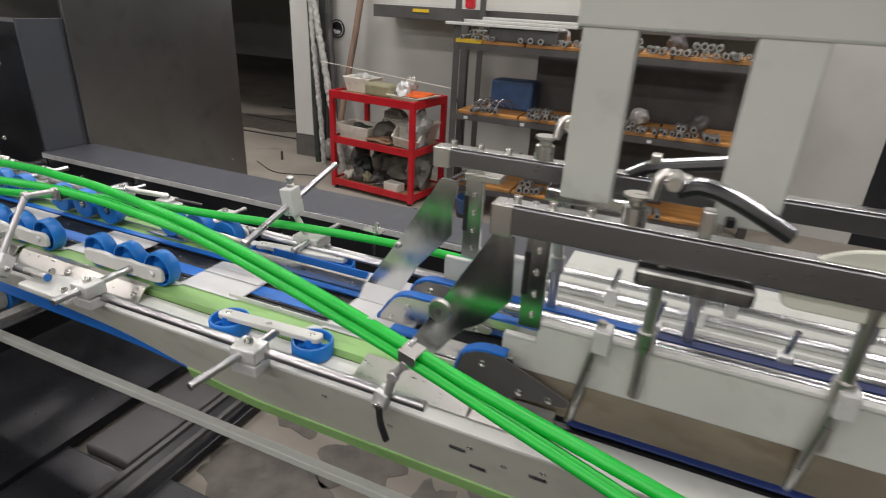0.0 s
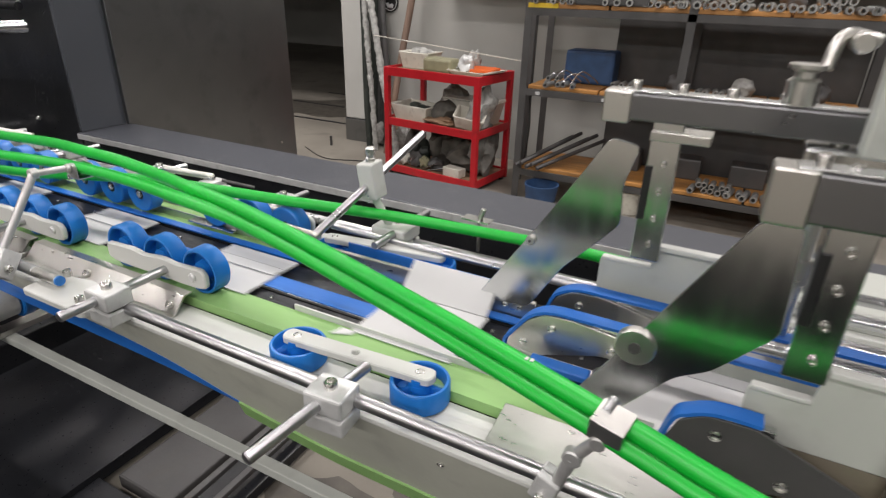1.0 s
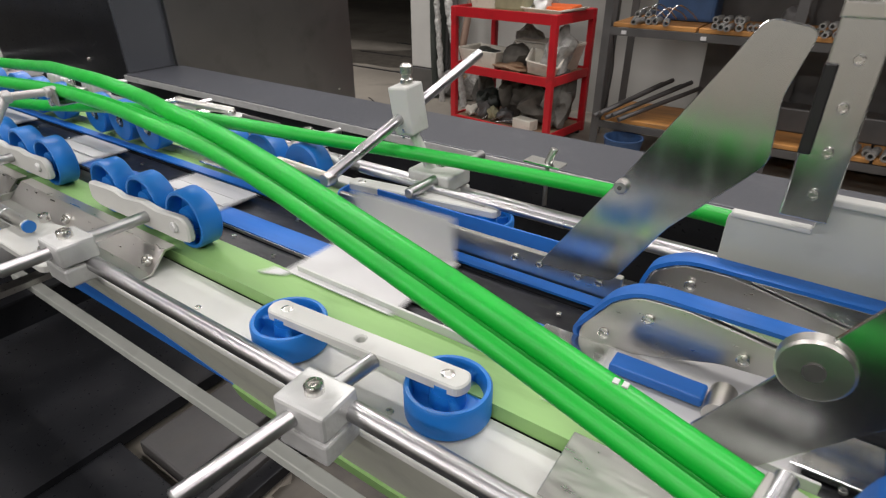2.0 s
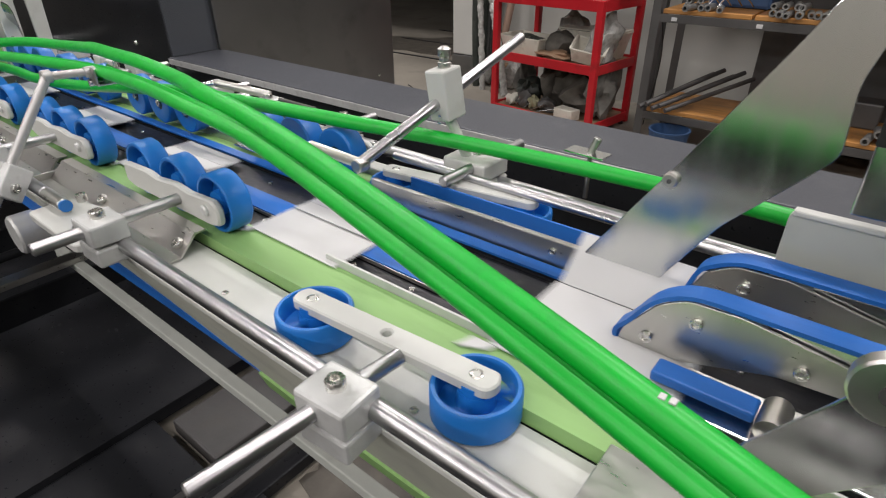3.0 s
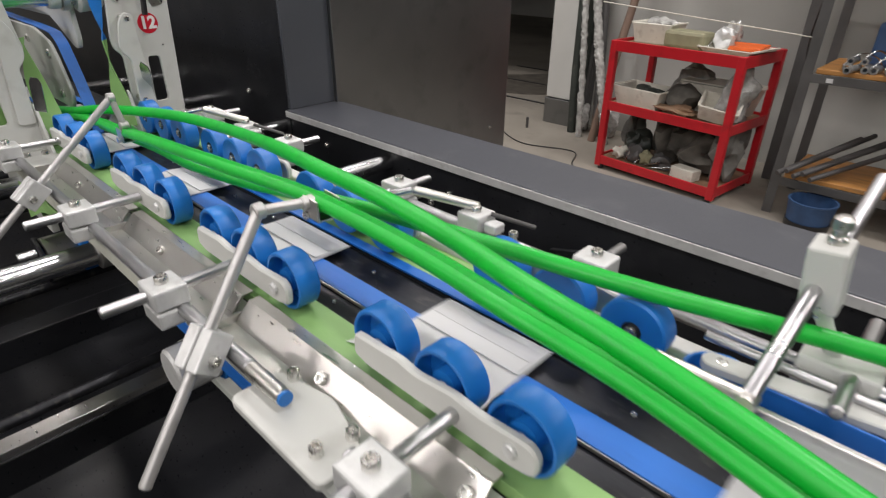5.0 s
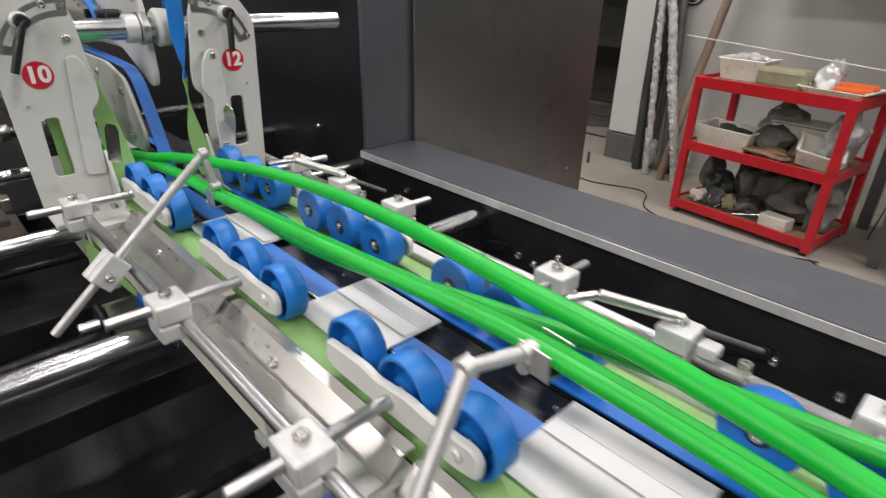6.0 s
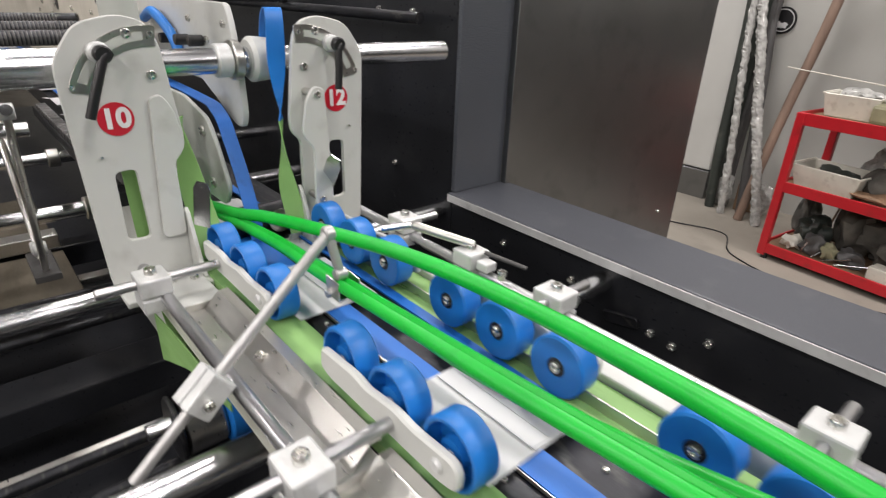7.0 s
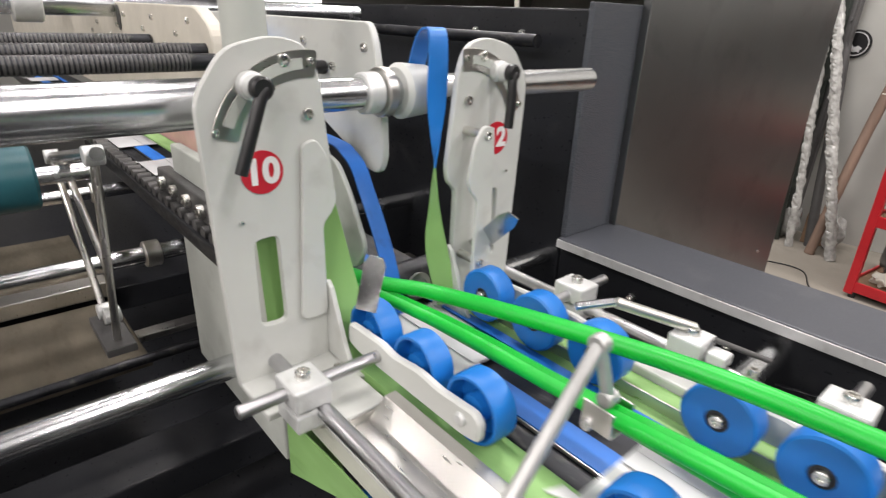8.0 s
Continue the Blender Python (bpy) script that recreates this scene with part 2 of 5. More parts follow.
def screw(parent, m, r=0.008, h=0.008):
    """A cap screw on a thing; alike ones share a mesh."""
    key = (r, h)
    if key not in SCREW:
        SCREW[key] = part("screw", hexbolt(r, h), BOLT, parent, "zinc-plated socket screw", True)
        SCREW[key].matrix_basis = m
        return SCREW[key]
    return share(SCREW[key], parent, m, "screw")


TO_SIDE = pose(0, 0, 0, 90)  # the z axis turned to -y
PLANE_YZ = Matrix(((0, 0, 1, 0), (1, 0, 0, 0), (0, 1, 0, 0), (0, 0, 0, 1)))  # (y, z) outline facing +x
PLANE_XZ = Matrix(((1, 0, 0, 0), (0, 0, -1, 0), (0, 1, 0, 0), (0, 0, 0, 1)))  # (x, z) outline facing -y

# ---- the hall ----
def flat(name, lo, hi, mat, label, category):
    return tagged(part(name, box(lo, hi), mat), label, category, kind="structure")


flat("floor", (-12.5, -6, -0.2), (11, 12.5, 0), CONCRETE, "dusty grey concrete workshop floor", "floor")
flat("wall_north", (-3.53, 4.97, 0), (1.3, 5.17, 4.6), PLASTER, "pale grey plastered workshop wall", "wall")
# added black stretch of wall: gives the guard panel something dark to mirror
flat("dark_reflected_wall", (1.3, 4.97, 0), (11, 5.17, 4.6), BLACK_PAINT, "dark wall stretch added to darken the guard panel's reflection", "wall")
flat("wall_hall_end", (-12.5, 12.3, 0), (11, 12.5, 4.6), PLASTER, "wall at the back of the unlit hall", "wall")
# out of view; pale so that the folding plates and rods mirror a bright wall
flat("wall_south", (-12.5, -6.2, 0), (11, -6, 4.6), PLASTER, "unseen wall behind the machine, made pale to brighten steel reflections", "wall")
flat("wall_west", (-12.7, -6, 0), (-12.5, 12.5, 4.6), PLASTER, "grey plastered end wall of the hall", "wall")
# out of view; dark to keep the right end of the hall dim in reflections
flat("wall_east", (11, -6, 0), (11.2, 12.5, 4.6), MID_GREY, "unseen end wall of the hall, kept dark for the guard panel's reflection", "wall")
flat("ceiling", (-12.5, -6, 4.6), (11, 12.5, 4.75), MID_GREY, "dark grey steel hall roof", "ceiling")
flat("lintel", (-12.5, 4.97, 2.25), (-3.78, 5.17, 4.6), PLASTER, "wall above the wide opening to the dark hall", "wall")
bm = box((-3.77, 4.78, 0.22), (-3.52, 5.16, 4.6), 0.01)
tagged(part("column", bm, COLUMN_PAINT), "pale painted concrete column beside the dark opening", "column", kind="structure")
tagged(part("column_base", box((-3.775, 4.77, 0), (-3.515, 5.16, 0.215), 0.006), DARK_GREY), "dark painted foot of the column", "column", kind="structure")
rng = random.Random(4)
for k in range(5):
    bm = box((-5.6, 5.3 + 0.75 * k, 0.0), (-4.1, 5.33 + 0.75 * k, 0.006))
    tagged(part("floor_grate", bm, BLACK_PAINT), "dark iron drain grate strip in the concrete", "grate", "drain grates", "structure")

STAIN = material("dried_oil_on_concrete", (0.1, 0.09, 0.075), 0.55, vary=0.4, scale=9, dirt=(0.14, 0.125, 0.1), dirt_amount=0.7)
for k, (sx, sy, sr, stretch) in enumerate(((-1.12, 1.12, 0.16, 1.6), (-0.85, 1.34, 0.12, 1.3), (-0.55, 1.18, 0.1, 2.0), (-1.2, 1.5, 0.12, 1.2), (-0.2, 1.3, 0.2, 1.5), (-4.9, 6.0, 0.5, 1.8))):
    ring_pts = []
    for j in range(40):
        a = 2 * math.pi * j / 40
        f = sr * (1 + 0.5 * noise.noise(Vector((2.2 * math.cos(a), 2.2 * math.sin(a), 7.3 * k))))
        ring_pts.append((f * stretch * math.cos(a), f * math.sin(a)))
    tagged(part("floor_stain", slab(ring_pts, [], 0.002, pose(sx, sy, 0.0005, 0, 0, 40 * k), 0), STAIN), "dark dried oil stain on the concrete", "stain", "oil stains", "structure")

# ---- machine side frame on the far side ----
frame_far = thing("machine_side_frame", pose(0, 0, 0), "black and grey steel side frame of a folding machine", "machine frame")
part("side_plate", box((-3.165, 1.87, 0.02), (9.8, 2.08, 0.695), 0.004), BLACK_PAINT, frame_far, "black painted side plate")
part("ledge", box((-3.165, 1.85, 0.698), (9.8, 2.12, 0.722), 0.004), MID_GREY, frame_far, "grey powder-coated ledge")
part("ledge_lip", box((-3.165, 1.846, 0.692), (9.8, 1.8495, 0.718), 0.001), ALUMINIUM, frame_far, "bright edge strip")
part("cabinet_front", box((-9.5, 1.87, 0.02), (-3.17, 2.09, 1.372), 0.006), BLACK_PAINT, frame_far, "black cabinet front")
part("corner_panel", box((-3.168, 1.866, 0.723), (-3.15, 2.1, 1.39), 0.002), SLATE, frame_far, "grey end panel")
bm = slab([(0, 0), (1.07, 0), (1.07, 2.05), (0, 2.05)], [], 0.03, Matrix.Translation((-3.152, 2.1, 0.02)) @ pose(0, 0, 0, 0, 0, 81.5) @ PLANE_XZ)
guard = part("guard_panel", bm, DARK_GREY, frame_far, "tall dark grey guard panel")
for gx, gz in ((0.95, 0.43), (0.95, 1.6)):
    p = pose(-3.152, 2.1, 0.02, 0, 0, 81.5) @ Vector((gx, -0.031, gz))
    screw(frame_far, Matrix.Translation(p) @ pose(0, 0, 0, 0, 90, -8.5), 0.008, 0.006)
for sx, sz in ((-2.427, 0.56), (-2.35, 0.553), (-2.286, 0.545), (-2.2, 0.6), (-2.62, 0.6), (-1.589, 0.567), (-1.45, 0.55), (-1.02, 0.57), (-2.9, 0.62), (-3.6, 1.3), (-3.4, 1.3), (-3.5, 0.75)):
    screw(frame_far, pose(sx, 1.8695, sz, 90), 0.011, 0.012)
part("pivot_bracket", slab(rounded([(-2.5, 0.56), (-2.39, 0.58), (-2.38, 0.55), (-2.48, 0.53)], 0.012), [], 0.012, Matrix.Translation((0, 1.869, 0)) @ PLANE_XZ), BLACK_STEEL, frame_far)
part("pivot_arm", slab(rounded([(-1.78, 0.55), (-1.6, 0.6), (-1.59, 0.57), (-1.76, 0.52)], 0.012), [], 0.014, Matrix.Translation((0, 1.869, 0)) @ PLANE_XZ), BLACK_STEEL, frame_far)
part("pipe", rod((-9.4, 1.8, 1.285), (-3.28, 1.8, 1.285), 0.018), BLACK_STEEL, frame_far, "black pipe", True)
cable = sweep([(-3.55, 2.0, 1.37), (-3.56, 1.98, 1.6), (-3.6, 1.97, 2.2), (-3.6, 1.97, 3.4)], ring(0.008, 8))
tagged(part("cable", cable, TRAY_PLASTIC, None, "", True), "white cable rising from the black cabinet", "cable")

# machine base below the belts
base = thing("machine_chassis", pose(0, 0, 0), "black oily steel base under the belts", "machine frame")
part("floor_pan", box((-9.4, -0.5, 0.03), (-1.8, 1.84, 0.07)), BLACK_PAINT, base, "black oily drip pan")
part("drip_tray", box((-1.5, 0.2, 0.012), (-1.36, 1.5, 0.05), 0.004), BLACK_PAINT, base, "black oily drip tray")
part("drip_tray", box((-1.8, -0.5, 0.012), (-1.52, 0.9, 0.05), 0.004), BLACK_PAINT, base, "black oily drip tray")
part("drip_tray", box((-1.36, -0.5, 0.012), (9.6, 0.95, 0.05), 0.004), BLACK_PAINT, base, "black oily drip tray")
for bx, bw in ((-4.6, 0.1), (-3.55, 0.16), (-2.95, 0.1), (-2.4, 0.08)):
    part("cross_beam", box((bx, -0.45, 0.2), (bx + bw, 1.84, 0.3), 0.006), BLACK_PAINT, base)
for bx, bz in ((-1.47, 0.09), (-1.41, 0.075)):
    part("thin_bar", box((bx, 0.2, bz), (bx + 0.022, 1.84, bz + 0.018), 0.003), IRON, base, "thin worn steel bar")
part("long_bar", box((-2.4, 0.962, 0.335), (0.4, 0.992, 0.362), 0.003), GREY_ENAMEL, base, "grey steel bar")
part("deck_plate", box((-4.1, -0.4, 0.43), (-3.66, 0.78, 0.445), 0.003), OILY_STEEL, base, "oily brown deck plate")
part("deck_rail", box((-4.2, -0.4, 0.45), (-4.12, 0.78, 0.5), 0.003), STEEL, base, "worn flat steel rail")
part("deck_plate", box((-4.9, -0.4, 0.4), (-4.3, 0.78, 0.415), 0.003), OILY_STEEL, base, "oily brown deck plate")
part("foot_plate", box((-1.76, 0.93, 0.0), (-1.54, 1.42, 0.05), 0.008), IRON, base, "grey foot plate")
part("side_plate", box((-9.4, -0.6, 0.02), (9.6, -0.5, 0.62), 0.004), BLACK_PAINT, base, "black near side plate")
for bx in (-3.62, -3.42, -2.86, -2.74, -2.2):
    part("tie_rod", rod((bx, -0.45, 0.48), (bx, 1.84, 0.48), 0.013, 14), BLACK_STEEL, base, "", True)
for bx, bz in ((-2.95, 0.42), (-2.3, 0.36), (-3.9, 0.4)):
    part("tie_bar", box((bx, -0.45, bz), (bx + 0.05, 1.84, bz + 0.02), 0.002), STEEL, base, "worn flat steel bar")

# shafts across the machine
for sx, sz, sr in ((-2.515, 0.64, 0.03), (-3.22, 0.64, 0.026), (-3.94, 0.64, 0.026), (-4.7, 0.64, 0.026)):
    s = thing("cross_shaft", pose(sx, 0.6, sz), "polished steel shaft lying across the machine", "shaft", "cross shafts")
    part("bar", rod((0, -1.1, 0), (0, 1.27, 0), sr, 24), CHROME, s, "", True)
    for cy in (0.26, 0.66):
        part("collar", rod((0, cy, 0), (0, cy + 0.045, 0), sr + 0.014, 24, 0.003), STEEL, s, "steel clamp collar", True)
s = thing("drive_shaft", pose(-2.992, 0.6, 1.218), "thick polished steel drive shaft", "shaft")
part("bar", rod((0, -1.1, 0), (0, 0.22, 0), 0.034, 32), CHROME, s, "", True)
part("journal", rod((0, 0.22, 0), (0, 1.05, 0), 0.026, 24), CHROME, s, "", True)
part("sleeve", rod((0, 0.43, 0), (0, 0.462, 0), 0.034, 28, 0.003), ALUMINIUM, s, "", True)
part("hub", rod((0, 0.5, 0), (0, 0.57, 0), 0.048, 28, 0.008, r2=0.042), WHITE, s, "white enamelled hub", True)
part("clamp_ring", rod((0, 0.463, 0), (0, 0.482, 0), 0.041, 28, 0.002), STEEL, s, "", True)


def threaded(x, z, r, y0, y1):
    s = thing("threaded_spindle", pose(x, y0, z), "black threaded spindle with bright crests", "spindle", "threaded spindles")
    prof, pitch = [], 0.008
    n = int((y1 - y0) / pitch)
    for k in range(n):
        prof += [(r * 0.86, k * pitch), (r, k * pitch + 0.0034), (r, k * pitch + 0.0046)]
    part("thread", lathe([(0, 0), *prof, (0, n * pitch)], 18, m=pose(0, 0, 0, -90)), IRON, s, "", True)
    part("core", lathe([(0, -0.05), (r * 0.93, -0.05), (r * 0.93, n * pitch + 0.05), (r * 0.6, n * pitch + 0.05), (0, n * pitch + 0.05)], 18, m=pose(0, 0, 0, -90)), BLACK_STEEL, s, "", True)


threaded(-3.4, 1.236, 0.018, -0.4, 0.9)
threaded(-3.46, 1.252, 0.018, -0.4, 0.92)
threaded(-3.85, 1.25, 0.02, -0.4, 0.9)
for sx, sz, sr in ((-4.2, 1.33, 0.03), (-4.5, 1.36, 0.03), (-5.0, 1.36, 0.035)):
    s = thing("upper_shaft", pose(sx, 0.2, sz), "polished shaft of the next machine section", "shaft", "upper shafts")
    part("bar", rod((0, -0.8, 0), (0, 1.6, 0), sr, 20), CHROME, s, "", True)
    for k in range(4):
        part("collar", rod((0, -0.4 + 0.3 * k, 0), (0, -0.33 + 0.3 * k, 0), sr + 0.02, 20, 0.004), ALUMINIUM, s, "", True)
r = thing("rubber_roller", pose(-3.65, 0.1, 0.985), "dark teal rubber roller", "roller")
part("drum", rod((0, -0.6, 0), (0, 0.52, 0), 0.07, 28, 0.006), TEAL, r, "", True)
part("journal", rod((0, 0.52, 0), (0, 0.64, 0), 0.02, 16), CHROME, r, "", True)

# ---- belts and carriers ----
X0, X1 = -11.6, 9.4
XN = -2.96  # the near carrier's end


def strip(name, y0, y1, z, mat, label, x0=X0, x1=X1, t=0.004):
    return tagged(part(name, box((x0, y0, z - t), (x1, y1, z)), mat), label, "belt")


near = thing("near_carrier", pose(0, 0, 0), "white enamelled belt carrier beam with steel tray", "carrier beam")
part("top_plate", box((XN, 0.811, 0.802), (X1, 0.9055, 0.811), 0.002), WHITE, near, "white enamelled top plate")
FACE = ((-1.95, 0.748), (-1.6, 0.735), (-1.3, 0.705), (-1.1, 0.64), (-0.9, 0.6), (-0.7, 0.597), (-0.5, 0.597), (-0.3, 0.597), (0.5, 0.597), (1.5, 0.597), (3.0, 0.597), (5.0, 0.597))


def face_y(z):
    return 0.8135 + (0.801 - z) * 0.4167


bm = bmesh.new()
rows = [[bm.verts.new(p) for p in ((fx, 0.8135, 0.801), (fx, face_y(fz), fz), (fx, face_y(fz) + 0.014, fz), (fx, 0.8275, 0.801))] for fx, fz in FACE]
for a, b in zip(rows, rows[1:]):
    for k in range(4):
        bm.faces.new((a[k], a[(k + 1) % 4], b[(k + 1) % 4], b[k]))
bm.faces.new(rows[0])
bm.faces.new(rows[-1])
bmesh.ops.recalc_face_normals(bm, faces=bm.faces)
part("side_face", bm, PALE_ENAMEL, near, "pale grey-green side face leaning inwards")
part("side_face", box((XN, 0.8135, 0.765), (-1.953, 0.83, 0.801), 0.002), PALE_ENAMEL, near, "narrow pale side face")
for k, fx in enumerate((-0.62, -0.46, -0.27, -0.2, -0.12, 0.02)):
    screw(near, pose(fx, 0.832 + 0.012 * (k % 2), 0.757 - 0.029 * (k % 2), 112), 0.006, 0.003)
for fx, fz in ((-0.3, 0.735), (-0.26, 0.68), (-0.13, 0.73)):
    fy = 0.8135 + (0.801 - fz) * 0.4167
    bm = box((fx - 0.018, -0.003, -0.004), (fx + 0.018, 0.001, 0.004), 0.001)
    bm.transform(Matrix.Translation((0, fy - 0.001, fz)) @ pose(0, 0, 0, 22.6))
    part("slot", bm, BLACK_STEEL, near, "dark slot")
part("inner_face", box((XN, 0.885, 0.735), (X1, 0.9, 0.801), 0.003), GREY_ENAMEL, near)
tray = [(0.827, 0.004), (0.827, 0.0065), (0.858, 0.0065), (0.887, 0.036), (0.9055, 0.036), (0.9055, 0.033), (0.889, 0.033), (0.86, 0.004)]
for tx, tl in ((-2.72, 0.5), (-2.2, 0.46), (-1.72, 0.5)):
    bm = slab(tray, [], tl, Matrix.Translation((tx, 0, 0.81)) @ PLANE_YZ, 0)
    part("tray", bm, STEEL, near, "bent bare steel tray")
    part("tray_end", box((tx - 0.005, 0.828, 0.8165), (tx - 0.001, 0.88, 0.83), 0.001), STEEL, near)
for tx in (-2.5, -2.02, -1.5, -1.24):
    screw(near, pose(tx, 0.869, 0.829, 45), 0.009, 0.007)
for tx in (-1.09, -0.74, -0.45, -0.2):
    screw(near, pose(tx, 0.85, 0.811), 0.005, 0.002)
part("rib", box((-2.84, 0.81, 0.812), (-2.73, 0.9, 0.826), 0.003), WHITE, near)
for gx, gl, gm in ((-0.56, 0.27, STEEL), (-0.285, 0.16, STEEL)):
    guide = slab([(0, 0), (gl, 0), (gl, 0.068), (0.008, 0.068)], [], 0.003, Matrix.Translation((gx, 0.846, 0.8135)) @ pose(0, 0, 0, -62) @ PLANE_XZ, 0.0008)
    part("deflector", guide, gm, near, "bent steel deflector plate")

strip("green_belt_near", 0.908, 0.974, 0.83, LIME_BELT, "light green flat conveyor belt", XN, -0.3, 0.02)
strip("navy_belt", 0.9, 0.96, 0.834, NAVY_BELT, "navy blue flat conveyor belt", -0.1, X1)
strip("blue_belt_middle", 1.02, 1.066, 0.83, BLUE_BELT, "blue flat conveyor belt")
strip("blue_belt_far", 1.142, 1.164, 0.83, BLUE_BELT, "narrow blue conveyor belt")
strip("green_belt_far", 1.166, 1.25, 0.826, LIME_BELT, "light green flat conveyor belt", XN, -1.15)

mid = thing("middle_carrier", pose(0, 0, 0), "oily black steel belt carrier bars", "carrier beam")
part("bar", box((X0, 0.976, 0.73), (X1, 1.017, 0.822), 0.003), BLACK_STEEL, mid)
part("bar", box((X0, 1.069, 0.73), (X1, 1.14, 0.82), 0.003), BLACK_STEEL, mid)
part("belt_bed", box((X0, 1.0185, 0.74), (X1, 1.068, 0.822)), BLACK_PAINT, mid)
part("belt_bed", box((XN, 0.912, 0.74), (X1, 0.973, 0.809)), BLACK_PAINT, mid)
part("belt_bed", box((X0, 1.141, 0.74), (X1, 1.165, 0.822)), BLACK_PAINT, mid)
part("bright_edge", box((X0, 1.0175, 0.823), (X1, 1.019, 0.8285)), STEEL, mid)
for k in range(26):
    screw(mid, pose(-2.75 + 0.11 * k, 0.996 + 0.004 * (k % 3), 0.822), 0.004, 0.003)
for k in range(16):
    screw(mid, pose(-2.7 + 0.17 * k, 1.11, 0.82), 0.004, 0.003)
part("guide_strip", box((-1.02, 0.975, 0.826), (-0.35, 0.979, 0.842), 0.001), WHITE, mid, "thin white guide strip")

far = thing("far_carrier", pose(0, 0, 0), "far belt carrier beam with white bar", "carrier beam")
part("beam", box((X0, 1.168, 0.74), (X1, 1.25, 0.821), 0.003), BLACK_STEEL, far)
part("white_bar", box((-2.9, 1.253, 0.79), (-1.12, 1.285, 0.84), 0.004), WHITE, far, "white enamelled bar")
part("flat_bar", box((-2.9, 1.19, 0.822), (-1.15, 1.193, 0.845)), STEEL, far)
part("guide_rail", box((-1.12, 1.168, 0.824), (-0.6, 1.178, 0.868), 0.002), STEEL, far, "scratched steel guide rail")
part("belt_guide", box((-1.06, 1.205, 0.824), (-0.62, 1.209, 0.874), 0.001), BLUE_BELT, far, "upright blue belt edge")
part("slide_plate", box((-0.98, 1.18, 0.822), (-0.35, 1.204, 0.84), 0.002), POLISHED, far)
for k, gx in enumerate((-0.76, -0.72, -0.66, -0.63)):
    screw(far, pose(gx, 1.1675, 0.85, 90), 0.006, 0.003)
tape = box((-1.55, 1.17, 0.834), (-1.39, 1.19, 0.838), 0.001)
part("bright_clip", tape, POLISHED, far)

for name, y, z, a, b in (("near", 0.806, 0.844, -3.0, -1.57), ("near", 0.806, 0.844, -1.36, -0.36), ("far", 1.326, 0.85, -2.95, -0.3)):
    ob = tagged(part("slide_rod", rod((a, y, z), (b, y, z), 0.0115, 24, 0.002), ROD_STEEL, None, "", True), "polished steel slide rod along the conveyor", "rod", "slide rods")
tagged(part("slide_rod", rod((-1.15, 1.262, 0.875), (-0.4, 1.262, 0.875), 0.007, 16), ROD_STEEL, None, "", True), "thin polished slide rod beside the guide wheels", "rod", "slide rods")

# ---- guide wheels ----
RADIUS = 0.048
WHEEL = [(0, 0.014), (0.015, 0.014), (0.015, 0.001), (0.017, 0), (0.045, 0), (0.048, 0.003), (0.048, 0.035), (0.046, 0.038), (0.042, 0.038), (0.04, 0.034), (0.039, 0.015), (0.021, 0.014), (0.019, 0.033), (0, 0.033)]
wheel_mesh = {}
SPIN = []


def wheel(parent, m, rate, flat_wheel=False):
    """A wheel under its arm; rate: +1 or -1, its sense about its own axis."""
    if flat_wheel not in wheel_mesh:
        bm = lathe(WHEEL, 44)
        ob = part("wheel", bm, BLUE, parent, "blue polyurethane wheel", True)
        wheel_mesh[flat_wheel] = ob
        ob.matrix_basis = m
    else:
        ob = share(wheel_mesh[flat_wheel], parent, m)
    if flat_wheel:
        for k in range(3):
            if "web" not in wheel_mesh:
                wheel_mesh["web"] = part("web", box((0.018, -0.002, 0.012), (0.0415, 0.002, 0.032), 0.0005), BLUE, ob)
            else:
                share(wheel_mesh["web"], ob, pose(0, 0, 0, 0, 0, 120 * k))
    SPIN.append((ob, m, rate))
    return ob


def clamp_block(parent, x, y, z, w=0.062, d=0.054):
    part("clamp_lower", box((x - w / 2, y - d / 2, z - 0.03), (x + w / 2, y + d / 2, z - 0.001), 0.004), ALUMINIUM, parent, "grey aluminium clamp half")
    part("clamp_upper", box((x - w / 2, y - d / 2, z + 0.002), (x + w / 2, y + d / 2, z + 0.036), 0.004), ALUMINIUM, parent, "grey aluminium clamp half")
    screw(parent, pose(x, y, z + 0.036), 0.0105, 0.011)


ARM = rounded([(-0.148, 0.858), (-0.146, 0.892), (-0.06, 0.896), (-0.03, 0.89), (0.03, 0.897), (0.07, 0.892), (0.14, 0.896), (0.152, 0.884), (0.15, 0.856), (0.12, 0.85), (-0.12, 0.85)], 0.009)


